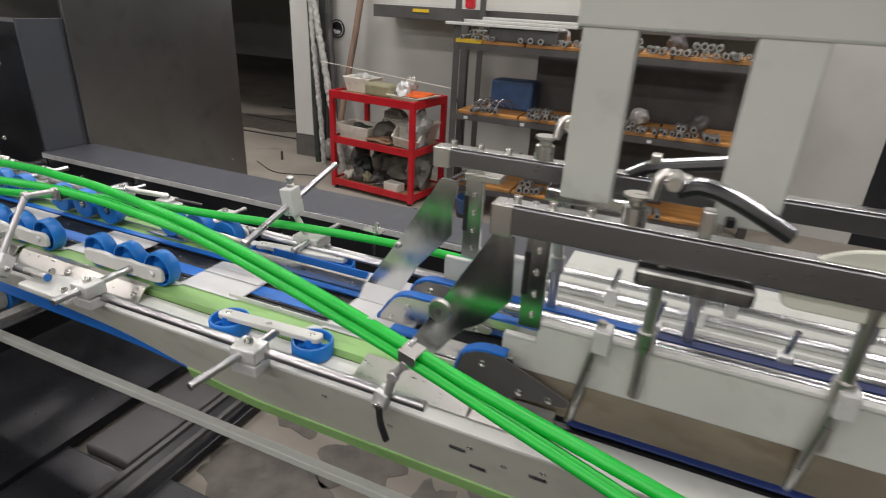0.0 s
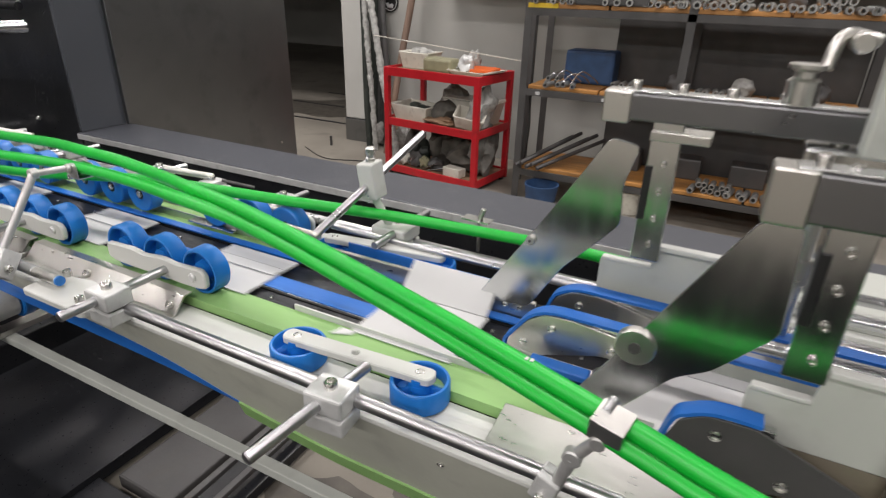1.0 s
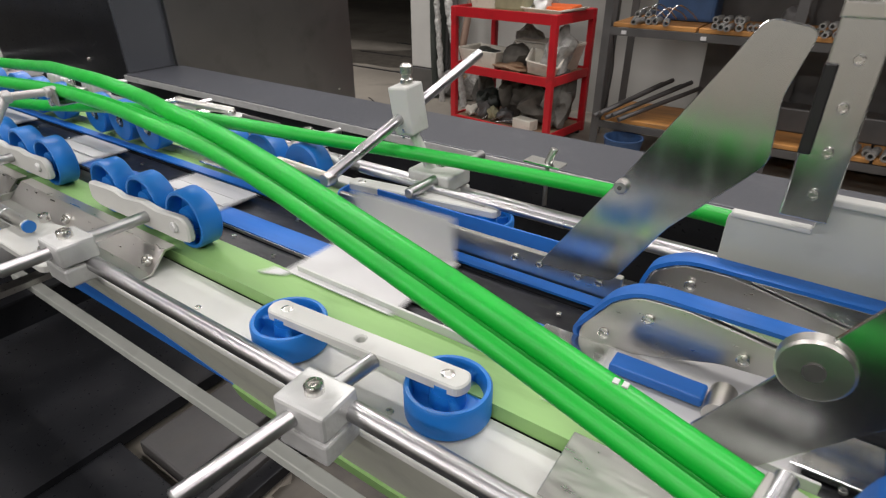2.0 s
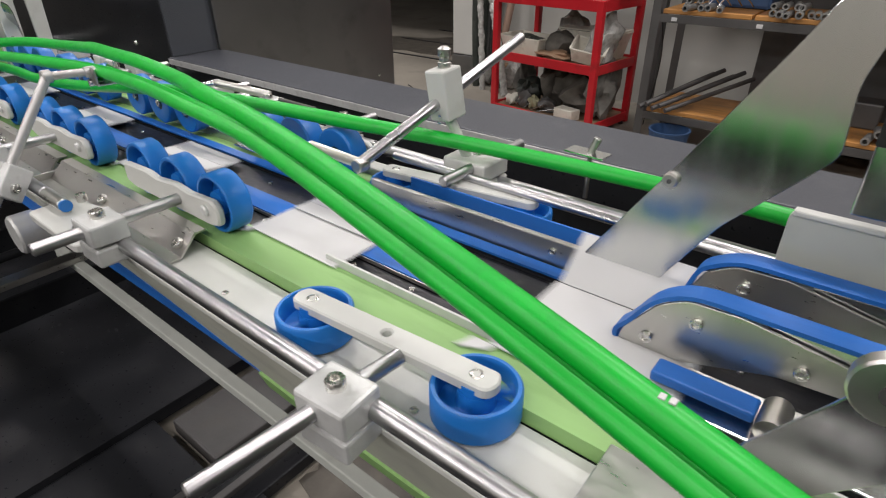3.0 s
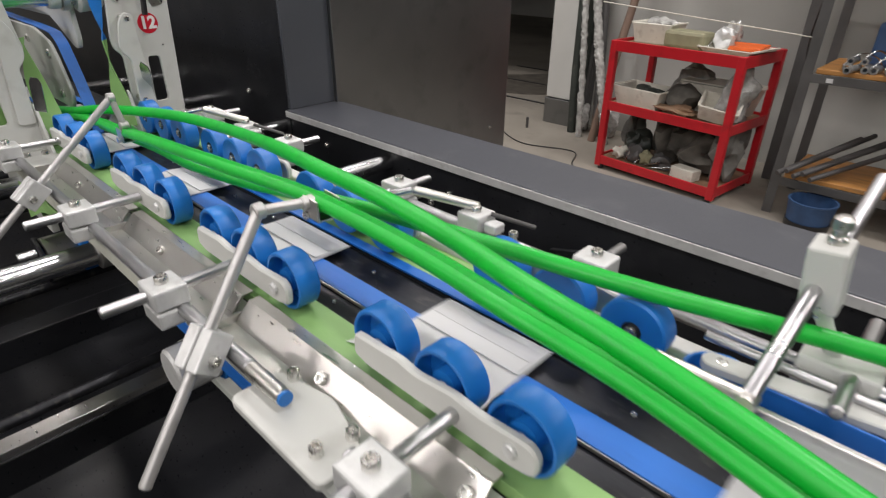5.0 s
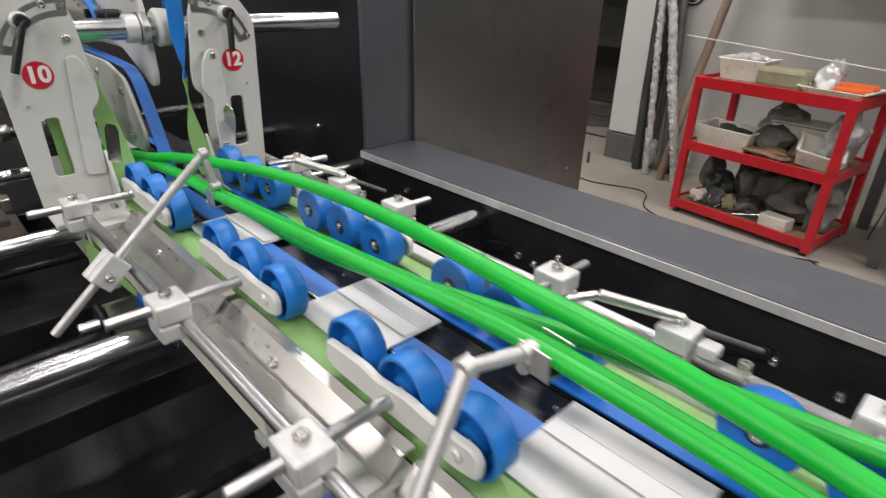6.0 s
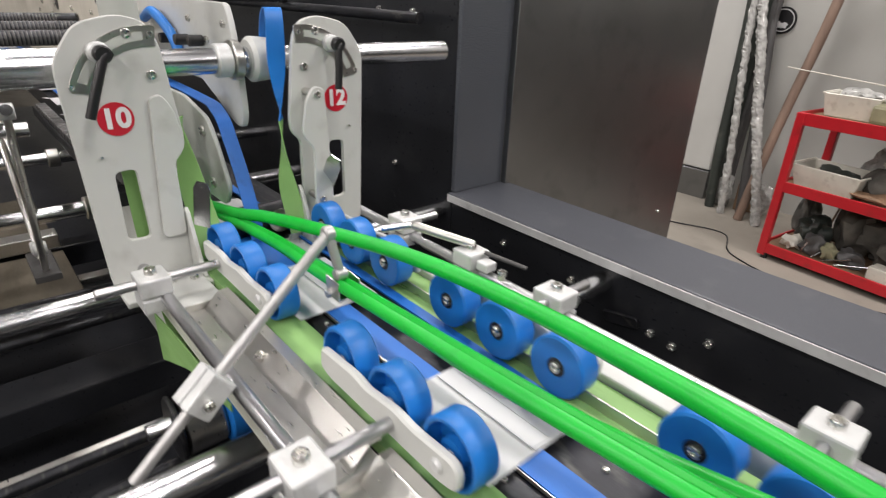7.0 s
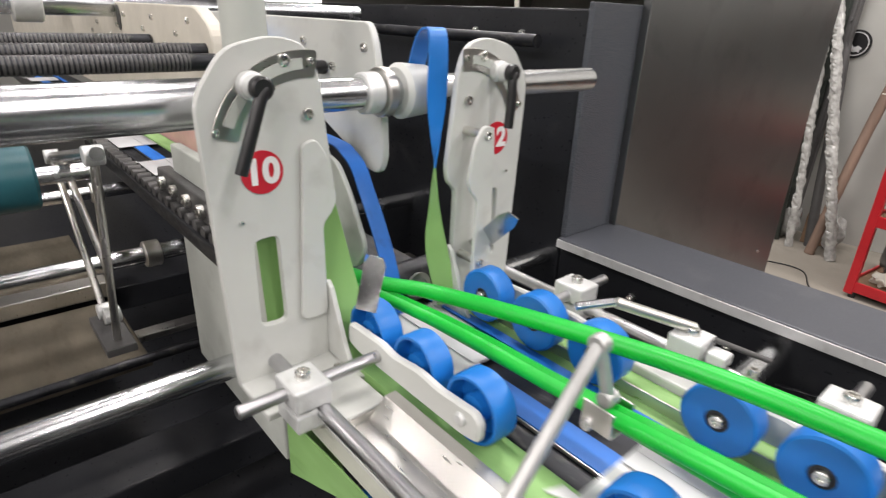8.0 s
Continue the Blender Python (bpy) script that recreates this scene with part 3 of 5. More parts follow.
def wheel_arm(cx, bx, side, out=0.0):
    """Three wheels on a bar that a cross rod and a clamp hold to the slide rod; side -1: near, 1: far."""
    a = thing("wheel_arm", pose(cx, 0, 0), "white bar with three blue guide wheels on a clamped rod", "wheel arm", "wheel arms")
    d = bx - cx
    y = 0.913 if side < 0 else 1.212 + out
    part("bar", slab(ARM, [], 0.013, Matrix.Translation((0, y + 0.0125, 0)) @ PLANE_XZ, 0.003), WHITE, a, "white enamelled bar")
    for k in (-1, 0, 1):
        wx = 0.118 * k
        if side < 0:
            wheel(a, pose(wx, 0.966, 0.88, 90), -1)
            part("axle", rod((wx, 0.907 if k > 0 else 0.913, 0.876), (wx, 0.946, 0.876), 0.009, 14, 0.002), ALUMINIUM, a, "", True)
        else:
            wheel(a, pose(wx, 1.152 + out, 0.886, -90), 1)
            part("axle", rod((wx, 1.154 + out, 0.886), (wx, 1.2 + out, 0.886), 0.0145, 18), BLACK_PLASTIC, a, "black bearing cap", True)
            screw(a, pose(wx, 1.155 + out, 0.886, 90), 0.0085, 0.006)
    if side < 0:
        part("cross_rod", rod((d, 0.7, 0.872), (d, 0.914, 0.872), 0.0095, 20, 0.002), ROD_STEEL, a, "polished cross rod", True)
        clamp_block(a, d, 0.792, 0.851)
    else:
        part("cross_rod", rod((d, 1.212, 0.874), (d, 1.42, 0.874), 0.0095, 20, 0.002), ROD_STEEL, a, "polished cross rod", True)
        clamp_block(a, d, 1.326, 0.858)
    return a


for cx, bx in ((-2.71, -2.775), (-2.238, -2.212), (-1.796, -1.8), (-1.336, -1.3)):
    wheel_arm(cx, bx, -1)
for cx, bx, out in ((-2.685, -2.727, 0), (-2.264, -2.285, 0), (-1.822, -1.847, 0), (-1.34, -1.36, 0.026)):
    wheel_arm(cx, bx, 1, out)


def flat_arm(m, block_y, rod_y, rate, label, half=0.125, skew=0.0, drop=0.0):
    """Two wheels lying flat under a bar; m: the bar's middle, x along the bar."""
    a = thing("flat_wheel_arm", m, label, "wheel arm", "flat wheel arms")
    e = half + 0.02
    bar = rounded([(-e, -0.016), (e, -0.016), (e + 0.007, 0), (e, 0.016), (-e, 0.016), (-e - 0.007, 0)], 0.01)
    hole = [(0.006 * math.cos(0.628 * k), 0.006 * math.sin(0.628 * k)) for k in range(10)]
    part("bar", slab(bar, [hole], 0.014, pose(0, 0, 0.856 - drop), 0.002), WHITE, a, "white enamelled bar")
    for wx in (-half, half):
        wheel(a, pose(wx, 0, 0.813), rate, True)
        part("axle", rod((wx, 0, 0.83), (wx, 0, 0.857), 0.018, 18), BLUE, a, "", True)
        screw(a, pose(wx, 0, 0.866 - drop), 0.008, 0.0045)
    s = 1 if rod_y > 0 else -1
    part("cross_rod", rod((0.03 if skew else 0, 0.014 * s, 0.862 - drop), (-0.018 if skew else 0, rod_y, 0.862 - 3 * drop), 0.0095, 20, 0.002), ROD_STEEL, a, "polished cross rod", True)
    clamp_block(a, abs(block_y) * skew, block_y, 0.851 - 3 * drop, 0.066)
    return a


flat_arm(pose(-0.8046, 0.8804, 0, 0, 0, 3.9), -0.0956, -0.24, 1, "white bar with two flat blue wheels beside the near belt", 0.116, 0.18, 0.006)
flat_arm(pose(-0.99, 1.243, 0, 0, 0, 8), 0.08, 0.17, -1, "white bar with two flat blue wheels beside the far belt")

# ---- green round belts ----
def green_belt(pts, label, r=0.0128, twist=0, groove=False):
    sec = [(r * c * (1.06 if abs(s) < 0.5 else 1), r * s) for c, s in ((math.cos(2 * math.pi * k / 14), math.sin(2 * math.pi * k / 14)) for k in range(14))]
    if groove:
        sec = [(a * 1.22, b - (0.0065 if b > 0 and abs(a) < 0.003 else 0)) for a, b in ((1.0 * r * math.cos(2 * math.pi * k / 20), r * 0.9 * math.sin(2 * math.pi * k / 20)) for k in range(20))]
    return tagged(part("green_round_belt", sweep(pts, sec, twist, 8), GREEN, None, "", True), label, "belt", "green round belts")


green_belt([(-3.3, 0.98, 0.86), (-2.95, 1.005, 0.905), (-2.8, 1.033, 0.932), (-2.6, 1.069, 0.956), (-2.4, 1.098, 0.975), (-2.2, 1.108, 0.986), (-2, 1.087, 1.005), (-1.85, 1.058, 1.023), (-1.7, 1.034, 1.032), (-1.55, 1.02, 1.036), (-1.4, 1.009, 1.029), (-1.25, 0.965, 1.039), (-1.1, 0.944, 1.034), (-0.95, 0.918, 1.023), (-0.8, 0.89, 1.009), (-0.65, 0.862, 0.993), (-0.5, 0.832, 0.976), (-0.35, 0.801, 0.958), (-0.2, 0.769, 0.94), (0.4, 0.65, 0.885)],
           "glossy green round folding belt arching over the wheels")
arch = bpy.data.objects["green_round_belt"]
for mx in (-0.508, -0.501):
    part("joint_mark", box((mx, 0.83, 0.9885), (mx + 0.0045, 0.836, 0.9902), 0.0003), CARD, arch, "small white printed mark")
green_belt([(-3.3, 1, 0.85), (-2.75, 1.003, 0.915), (-2.5, 0.99, 0.94), (-2.3, 0.973, 0.97), (-2.1, 0.966, 0.99), (-1.9, 0.969, 1.004), (-1.7, 0.98, 1.013), (-1.55, 0.971, 1.021), (-1.4, 0.958, 1.025), (-1.25, 0.935, 1.029), (-1.1, 0.931, 1.017), (-0.95, 0.906, 1.007), (-0.8, 0.878, 0.993), (-0.65, 0.85, 0.977), (-0.5, 0.82, 0.96), (-0.35, 0.789, 0.942), (-0.2, 0.755, 0.922), (0.4, 0.6, 0.86)],
           "glossy green grooved folding belt held by small clips", 0.0125, 0, True)
green_belt([(-2.8, 1.035, 0.885), (-2.4, 1.03, 0.912), (-2.2, 1.034, 0.912), (-2, 1.058, 0.92), (-1.8, 1.085, 0.94), (-1.6, 1.109, 0.956), (-1.4, 1.139, 0.959), (-1.2, 1.197, 0.947), (-1, 1.288, 0.923), (-0.8, 1.344, 0.907), (-0.6, 1.358, 0.906), (-0.44, 1.362, 0.9)],
           "glossy green round folding belt running to the far side")


def clip(m, label):
    """A small sheet clip that holds a belt."""
    c = thing("belt_clip", m, label, "clip", "belt clips")
    part("channel", slab([(-0.019, -0.019), (0.019, -0.019), (0.019, 0.012), (0.016, 0.012), (0.016, -0.016), (-0.016, -0.016), (-0.016, 0.012), (-0.019, 0.012)], [], 0.04, pose(-0.02, 0, 0, 90, 0, 90), 0.0005), STEEL, c, "bent steel channel")
    part("roller", rod((-0.01, -0.024, -0.016), (-0.01, 0.0, -0.016), 0.007, 14), CHROME, c, "", True)
    return c


def joint_post(foot, low, top, tip, label, k=1.0):
    """A slanting rod in a clamp, with a jointed arm that reaches to a belt."""
    p = thing("belt_holder", pose(0, 0, 0), label, "holder", "belt holders")
    part("post", rod(low, top, 0.0085, 18, 0.002), POST_STEEL, p, "grey steel rod", True)
    part("arm", rod(top, tip, 0.0075, 16, 0.002), POST_STEEL, p, "", True)
    d = (Vector(top) - Vector(low)).normalized()
    part("knuckle", rod(Vector(top) - Vector((0, 0.008, 0)), Vector(top) + Vector((0, 0.008, 0)), 0.012, 16, 0.002), POST_STEEL, p, "", True)
    part("swivel", rod(Vector(tip) - Vector((0, 0.01, 0)), Vector(tip) + Vector((0, 0.01, 0)), 0.01, 16, 0.002), POST_STEEL, p, "", True)
    f = Vector(foot)
    q = d.to_track_quat("Z", "Y").to_matrix().to_4x4()
    bm = box((-0.021 * k, -0.022 * k, -0.036 * k), (-0.001, 0.022 * k, 0.024 * k), 0.003)
    bm.transform(Matrix.Translation(f) @ q)
    part("clamp_half", bm, ALUMINIUM, p, "grey aluminium clamp half")
    bm = box((0.002, -0.022 * k, -0.036 * k), (0.022 * k, 0.022 * k, 0.024 * k), 0.003)
    bm.transform(Matrix.Translation(f) @ q)
    part("clamp_half", bm, ALUMINIUM, p, "grey aluminium clamp half")
    screw(p, Matrix.Translation(f) @ q @ pose(-0.021 * k, 0, -0.014, 0, -90), 0.008 * k, 0.008)
    return p


joint_post((-1.625, 0.775, 0.868), (-1.585, 0.648, 0.735), (-1.652, 0.893, 1.02), (-1.63, 0.958, 1.02), "slanting grey rod holding a green belt by a jointed arm")
joint_post((-2.43, 0.765, 0.862), (-2.42, 0.653, 0.77), (-2.455, 0.975, 1.03), (-2.44, 0.984, 0.966), "slanting grey rod holding a green belt near the uprights")
hr = joint_post((-0.45, 0.795, 0.845), (-0.45, 0.793, 0.815), (-0.425, 0.79, 0.905), (-0.4, 0.792, 0.94), "short grey rod holding the green belts beside the deflector", 0.7)
part("lever", sweep([(-0.448, 0.775, 0.83), (-0.44, 0.768, 0.8), (-0.425, 0.765, 0.765)], ring(0.007, 10), 0, 5), BLACK_PLASTIC, hr, "black plastic lever", True)
clip(pose(-1.62, 0.975, 1.016, 0, 0, -5), "bright bent clip round a green belt")
clip(pose(-2.44, 0.988, 0.948, 0, 0, -3), "bright bent clip round a green belt")
clip(pose(-0.39, 0.8, 0.957, 190, 6, -11), "bright bent clip round two green belts")
fc = thing("belt_clip", pose(-0.815, 1.375, 0.921, 0, 0, -3), "flat bright plate with a pin behind the green belt", "clip", "belt clips")
part("plate", box((-0.04, -0.012, -0.0015), (0.03, 0.02, 0.0015), 0.0005), POLISHED, fc)
part("pin", rod((0.0, 0.004, 0.0), (0.008, 0.01, 0.026), 0.0065, 14, 0.001), STEEL, fc, "", True)
part("stem", rod((0, 0.004, -0.08), (0, 0.004, -0.001), 0.004, 10), STEEL, fc, "", True)


# tall holder on the far slide rod
h = thing("belt_holder", pose(0, 0, 0), "white post with a slanting polished rod above the belts", "holder", "belt holders")
part("clamp_lower", box((-1.045, 1.275, 0.83), (-0.955, 1.35, 0.86), 0.004), WHITE, h, "white clamp half")
part("clamp_upper", box((-1.045, 1.275, 0.863), (-0.955, 1.35, 0.895), 0.004), WHITE, h, "white clamp half")
part("cross_rod", rod((-0.985, 1.2, 0.885), (-0.985, 1.44, 0.885), 0.0095, 18, 0.002), ROD_STEEL, h, "polished cross rod", True)
part("post", rod((-1.012, 1.305, 0.89), (-1.044, 1.29, 0.965), 0.0095, 16), WHITE, h, "white post", True)
bm = box((-0.021, -0.024, -0.04), (0.021, 0.024, 0.045), 0.004)
bm.transform(pose(-1.047, 1.288, 1.0, 4, -6, 0))
part("head", bm, WHITE, h, "white enamelled head block")
part("slant_rod", rod((-1.055, 1.085, 0.935), (-1.046, 1.52, 1.062), 0.0095, 20, 0.002), ROD_STEEL, h, "polished slanting rod", True)
part("knob", lathe([(0, 0), (0.011, 0), (0.011, 0.008), (0.0085, 0.01), (0.0085, 0.016), (0.011, 0.018), (0.011, 0.03), (0.006, 0.034), (0, 0.034)], 20, m=pose(-1.049, 1.287, 1.045)), STEEL, h, "knurled steel knob", True)
part("arm", rod((-1.055, 1.09, 0.935), (-1.15, 1.07, 0.95), 0.0085, 16, 0.002), STEEL, h, "", True)
part("swivel", rod((-1.055, 1.078, 0.934), (-1.055, 1.1, 0.934), 0.0115, 16, 0.002), STEEL, h, "", True)
for kz in (0.97, 0.958):
    screw(h, pose(-1.04, 1.262, kz, 90), 0.003, 0.001)

# jointed holders on the far side
for hx, tipx in ((-1.62, -1.74), (-2.5, -2.62)):
    h = thing("belt_holder", pose(hx, 0, 0), "jointed steel arm on an aluminium clamp", "holder", "belt holders")
    clamp_block(h, 0.0, 1.322, 0.858, 0.055)
    part("lever", rod((0.03, 1.33, 0.895), (0.1, 1.38, 0.872), 0.0045, 16), IRON, h, "", True)
    part("arm", rod((-0.1, 1.25, 0.93), (0.0, 1.33, 0.9), 0.0095, 16, 0.002), STEEL, h, "", True)
    part("fork", rod((-0.1, 1.25, 0.93), (-0.14, 1.2, 0.92), 0.0075, 16, 0.002), CHROME, h, "", True)
    part("tilted_clamp", box((0.032, 1.305, 0.865), (0.062, 1.335, 0.885), 0.004), ALUMINIUM, h)
    screw(h, pose(0.1, 1.31, 0.87), 0.009, 0.018)

# feet of the holders on the near rail
foot = thing("rail_foot", pose(0, 0, 0), "white enamelled foot plate with bolts on the carrier", "foot plate")
part("plate", slab(rounded([(-1.56, 0.765), (-1.36, 0.765), (-1.36, 0.83), (-1.46, 0.86), (-1.56, 0.84)], 0.014), [], 0.014, pose(0, 0, 0.813), 0.002), WHITE, foot)
part("stub_rod", rod((-1.57, 0.806, 0.844), (-1.49, 0.806, 0.844), 0.0115, 20, 0.002), STEEL, foot, "", True)
part("blue_cap", rod((-1.49, 0.806, 0.844), (-1.485, 0.806, 0.844), 0.0105, 20), BLUE, foot, "blue end cap", True)
for fx, fy in ((-1.4, 0.79), (-1.39, 0.835), (-1.53, 0.845)):
    screw(foot, pose(fx, fy, 0.827), 0.009, 0.014)


# ---- number uprights ----
def text_on(body, m, size, mat, parent, name):
    c = bpy.data.curves.new(name, "FONT")
    c.body, c.size, c.align_x, c.align_y, c.extrude, c.offset = body, size, "CENTER", "CENTER", 0.0004, 0.0019
    c.materials.append(mat)
    ob = new(name, c)
    ob.parent, ob.matrix_basis = parent, m
    return ob


def disc(r, n=36):
    return [(r * math.cos(2 * math.pi * k / n), r * math.sin(2 * math.pi * k / n)) for k in range(n)]


def arc(cx, cz, r0, r1, a0, a1, n=14):
    """A band along an arc with blunt ends."""
    p = [(cx + r1 * math.cos(radians(a0 + (a1 - a0) * k / n)), cz + r1 * math.sin(radians(a0 + (a1 - a0) * k / n))) for k in range(n + 1)]
    q = [(cx + r0 * math.cos(radians(a1 + (a0 - a1) * k / n)), cz + r0 * math.sin(radians(a1 + (a0 - a1) * k / n))) for k in range(n + 1)]
    return p + q


def upright(y, s, number, label):
    """A white upright plate; y: the sticker's middle; s: 1, the belt on its +y side, or -1."""
    u = thing("folding_upright", pose(-2.895, y, 0), label, "upright", "numbered uprights")
    out = [(-0.062, 0.812), (-0.076, 1.18), (-0.077, 1.238), (-0.035, 1.297), (0.03, 1.312), (0.075, 1.3), (0.092, 1.262), (0.098, 1.2), (0.11, 1.1), (0.106, 1.072), (0.086, 1.055), (0.088, 0.9), (0.14, 0.812)]
    slot = [(-0.02, 0.908), (-0.02, 1.043), (0.016, 1.045), (0.02, 0.906)]
    out, slot = [(a * s, b) for a, b in out], [(a * s, b) for a, b in slot]
    m = Matrix.Translation((-0.012, 0, 0)) @ PLANE_YZ
    part("plate", slab(rounded(out, 0.022), [rounded(slot, 0.011)], 0.012, m, 0.0015), WHITE, u, "white enamelled plate")
    e = 0.0 if s > 0 else -0.004
    rib = [(0.04 * s, 0.9), ((0.052 + e) * s, 1.1), ((0.056 + e) * s, 1.172), (0.078 * s, 1.178), (0.096 * s, 1.15), (0.108 * s, 1.085), (0.1 * s, 1.066), (0.084 * s, 1.05), (0.086 * s, 0.9)]
    stand = 0.0005 if s > 0 else 0.045
    part("cover_plate", slab(rounded(rib, 0.014), [], 0.008, Matrix.Translation((stand, 0, 0)) @ PLANE_YZ, 0.002), WHITE, u, "raised white cover plate")
    if s < 0:
        for by, bz in ((-0.07, 1.16), (-0.07, 0.93)):
            part("spacer", rod((0.0005, by, bz), (0.0445, by, bz), 0.008, 14), STEEL, u, "steel spacer", True)
            screw(u, pose(0.0535, by, bz, 0, 90), 0.007, 0.004)
    part("slot_band", slab(rounded(arc(0.07 * s, 1.158, 0.101, 0.136, 82 if s > 0 else 98, 166 if s > 0 else 14), 0.008), [], 0.002, Matrix.Translation((0.0006, 0, 0)) @ PLANE_YZ, 0.0004), STEEL, u, "curved steel slot plate")
    part("slot_gap", slab(arc(0.07 * s, 1.158, 0.1115, 0.1255, 92 if s > 0 else 88, 158 if s > 0 else 22), [], 0.0012, Matrix.Translation((0.0028, 0, 0)) @ PLANE_YZ, 0), GREY_ENAMEL, u)
    part("sticker", slab(disc(0.0295), [], 0.0012, Matrix.Translation((0.0005, 0.005 if s < 0 else 0, 1.139)) @ PLANE_YZ, 0), STICKER, u, "round red number sticker")
    text_on(number, Matrix.Translation((0.0024, 0.005 if s < 0 else 0, 1.139)) @ pose(0, 0, 0, 90, 0, 90), 0.048, STICKER_WHITE, u, "number")
    ly, lz, le = (-0.008 if s > 0 else -0.006), (1.252 if s > 0 else 1.256), (-0.038 if s > 0 else -0.008)
    lever = part("lever_hub", lathe([(0, 0), (0.018, 0), (0.018, 0.012), (0.015, 0.014), (0.015, 0.03), (0, 0.03)], 22, m=pose(0.003, ly, lz, 0, 90)), ALUMINIUM, u, "steel lever boss", True)
    bm = sweep([(0.036, ly + 0.012, lz + 0.003), (0.04, ly, lz - 0.006), (0.045, ly + le * 0.5, lz - 0.05), (0.046, ly + le, lz - (0.1 if s > 0 else 0.09))], [(a * 1.0, b) for a, b in ring(0.0082, 10)], 0, 6)
    part("lever", bm, BLACK_PLASTIC, u, "black plastic clamping lever", True)
    part("lever_cap", rod((0.028, ly, lz), (0.046, ly, lz), 0.0145, 18, 0.003), BLACK_PLASTIC, u, "", True)
    for by, bz, br in ((0.07, 1.211, 0.008), (-0.056, 1.197, 0.005), (0.078, 1.279, 0.005), (0.04, 1.281, 0.008), (-0.035, 1.075, 0.0025)):
        screw(u, pose(0.002, by * s, bz, 0, 90), br, 0.004)
    part("foot", box((-0.02, min(-0.06 * s, 0.16 * s), 0.812), (0.09, max(-0.06 * s, 0.16 * s), 0.824), 0.003), WHITE, u, "white foot plate")
    gus = [(0, 0), (0.07, 0), (0.05, 0.03), (0.012, 0.12), (0, 0.13)]
    part("gusset", slab(gus, [], 0.008, Matrix.Translation((0.0, 0.095 * s, 0.825)) @ PLANE_XZ, 0.001), WHITE, u, "white gusset")
    for fx, fy in ((0.05, 0.03), (0.07, -0.03), (0.06, 0.07)):
        screw(u, pose(fx, fy * s, 0.824), 0.009, 0.012)
    return u


u10 = upright(0.811, 1, "10", "tall white upright with a red number sticker and black lever")
u12 = upright(1.251, -1, "12", "tall white upright with red sticker, wrapped by a blue belt")


def ribbon(name, rows, mat, label, t=0.0015):
    """A flat belt through middles with half-width vectors, which may turn on the way."""
    mids, sides = spline([r[0] for r in rows], 16), spline([r[1] for r in rows], 16)
    bm = bmesh.new()
    rings = []
    for i, (c, w) in enumerate(zip(mids, sides)):
        d = mids[min(i + 1, len(mids) - 1)] - mids[max(i - 1, 0)]
        n = d.cross(w).normalized() * t
        rings.append([bm.verts.new(c + a * w + b * n) for a, b in ((-1, -1), (1, -1), (1, 1), (-1, 1))])
    for a, b in zip(rings, rings[1:]):
        for k in range(4):
            bm.faces.new((a[k], a[(k + 1) % 4], b[(k + 1) % 4], b[k]))
    bm.faces.new(rings[0])
    bm.faces.new(rings[-1])
    bmesh.ops.recalc_face_normals(bm, faces=bm.faces)
    return tagged(part(name, bm, mat, None, "", True), label, "belt")


ribbon("blue_loop_belt", [((-3.03, 1.16, 1.2), (0, 0.018, 0)), ((-2.98, 1.15, 1.3), (0, 0.018, 0)), ((-2.945, 1.144, 1.322), (0, 0.018, 0)), ((-2.925, 1.138, 1.3), (0, 0.019, 0)), ((-2.918, 1.132, 1.2), (0.004, 0.016, 0)), ((-2.915, 1.13, 1.1), (0.012, -0.01, 0))],
       BLUE, "wide blue belt looped over the numbered upright")
ribbon("green_twisted_belt", [((-2.915, 1.13, 1.1), (0.012, -0.01, 0)), ((-2.91, 1.128, 1.03), (0.015, -0.002, 0)), ((-2.9, 1.128, 0.95), (0.012, 0.016, 0)), ((-2.87, 1.135, 0.85), (0.004, 0.022, 0))], LIME_LOOP, "light green belt twisting down beside the upright")
ribbon("green_twisted_belt", [((-2.95, 0.935, 1.12), (0.012, -0.008, 0)), ((-2.94, 0.932, 1.02), (0.012, 0.018, 0)), ((-2.92, 0.938, 0.93), (0.008, 0.026, 0)), ((-2.88, 0.945, 0.84), (0.0, 0.028, 0))], LIME_LOOP, "light green belt twisting down beside the upright")
ribbon("green_twisted_belt", [((-2.94, 0.825, 1.1), (0, 0.016, 0)), ((-2.93, 0.828, 0.98), (0, 0.018, 0)), ((-2.92, 0.835, 0.85), (0, 0.022, 0)), ((-2.9, 0.85, 0.72), (0, 0.025, 0)), ((-2.82, 0.85, 0.64), (0, 0.025, 0))], LIME_LOOP, "light green belt running down behind the upright")
ribbon("green_return_belt", [((fx, face_y(fz) + 0.004, fz - 0.018), (0, 0.006, -0.019)) for fx, fz in FACE[3:]], LIME_BELT, "light green return belt edge under the carrier", 0.003)
ribbon("blue_return_belt", [((fx, face_y(fz) + 0.004, fz - hz), (0, 0.002, -hz)) for (fx, fz), hz in zip(FACE[:4], (0.02, 0.02, 0.014, 0.004))], BLUE_BELT, "blue belt edge slanting under the carrier", 0.003)
ribbon("green_hanging_belt", [((-2.86, 0.802, 0.705), (0, 0, 0.055)), ((-2.78, 0.806, 0.722), (0, 0, 0.04)), ((-2.68, 0.81, 0.74), (0, 0, 0.022)), ((-2.5, 0.813, 0.755), (0, 0, 0.006))], LIME_BELT, "light green belt hanging below the carrier")
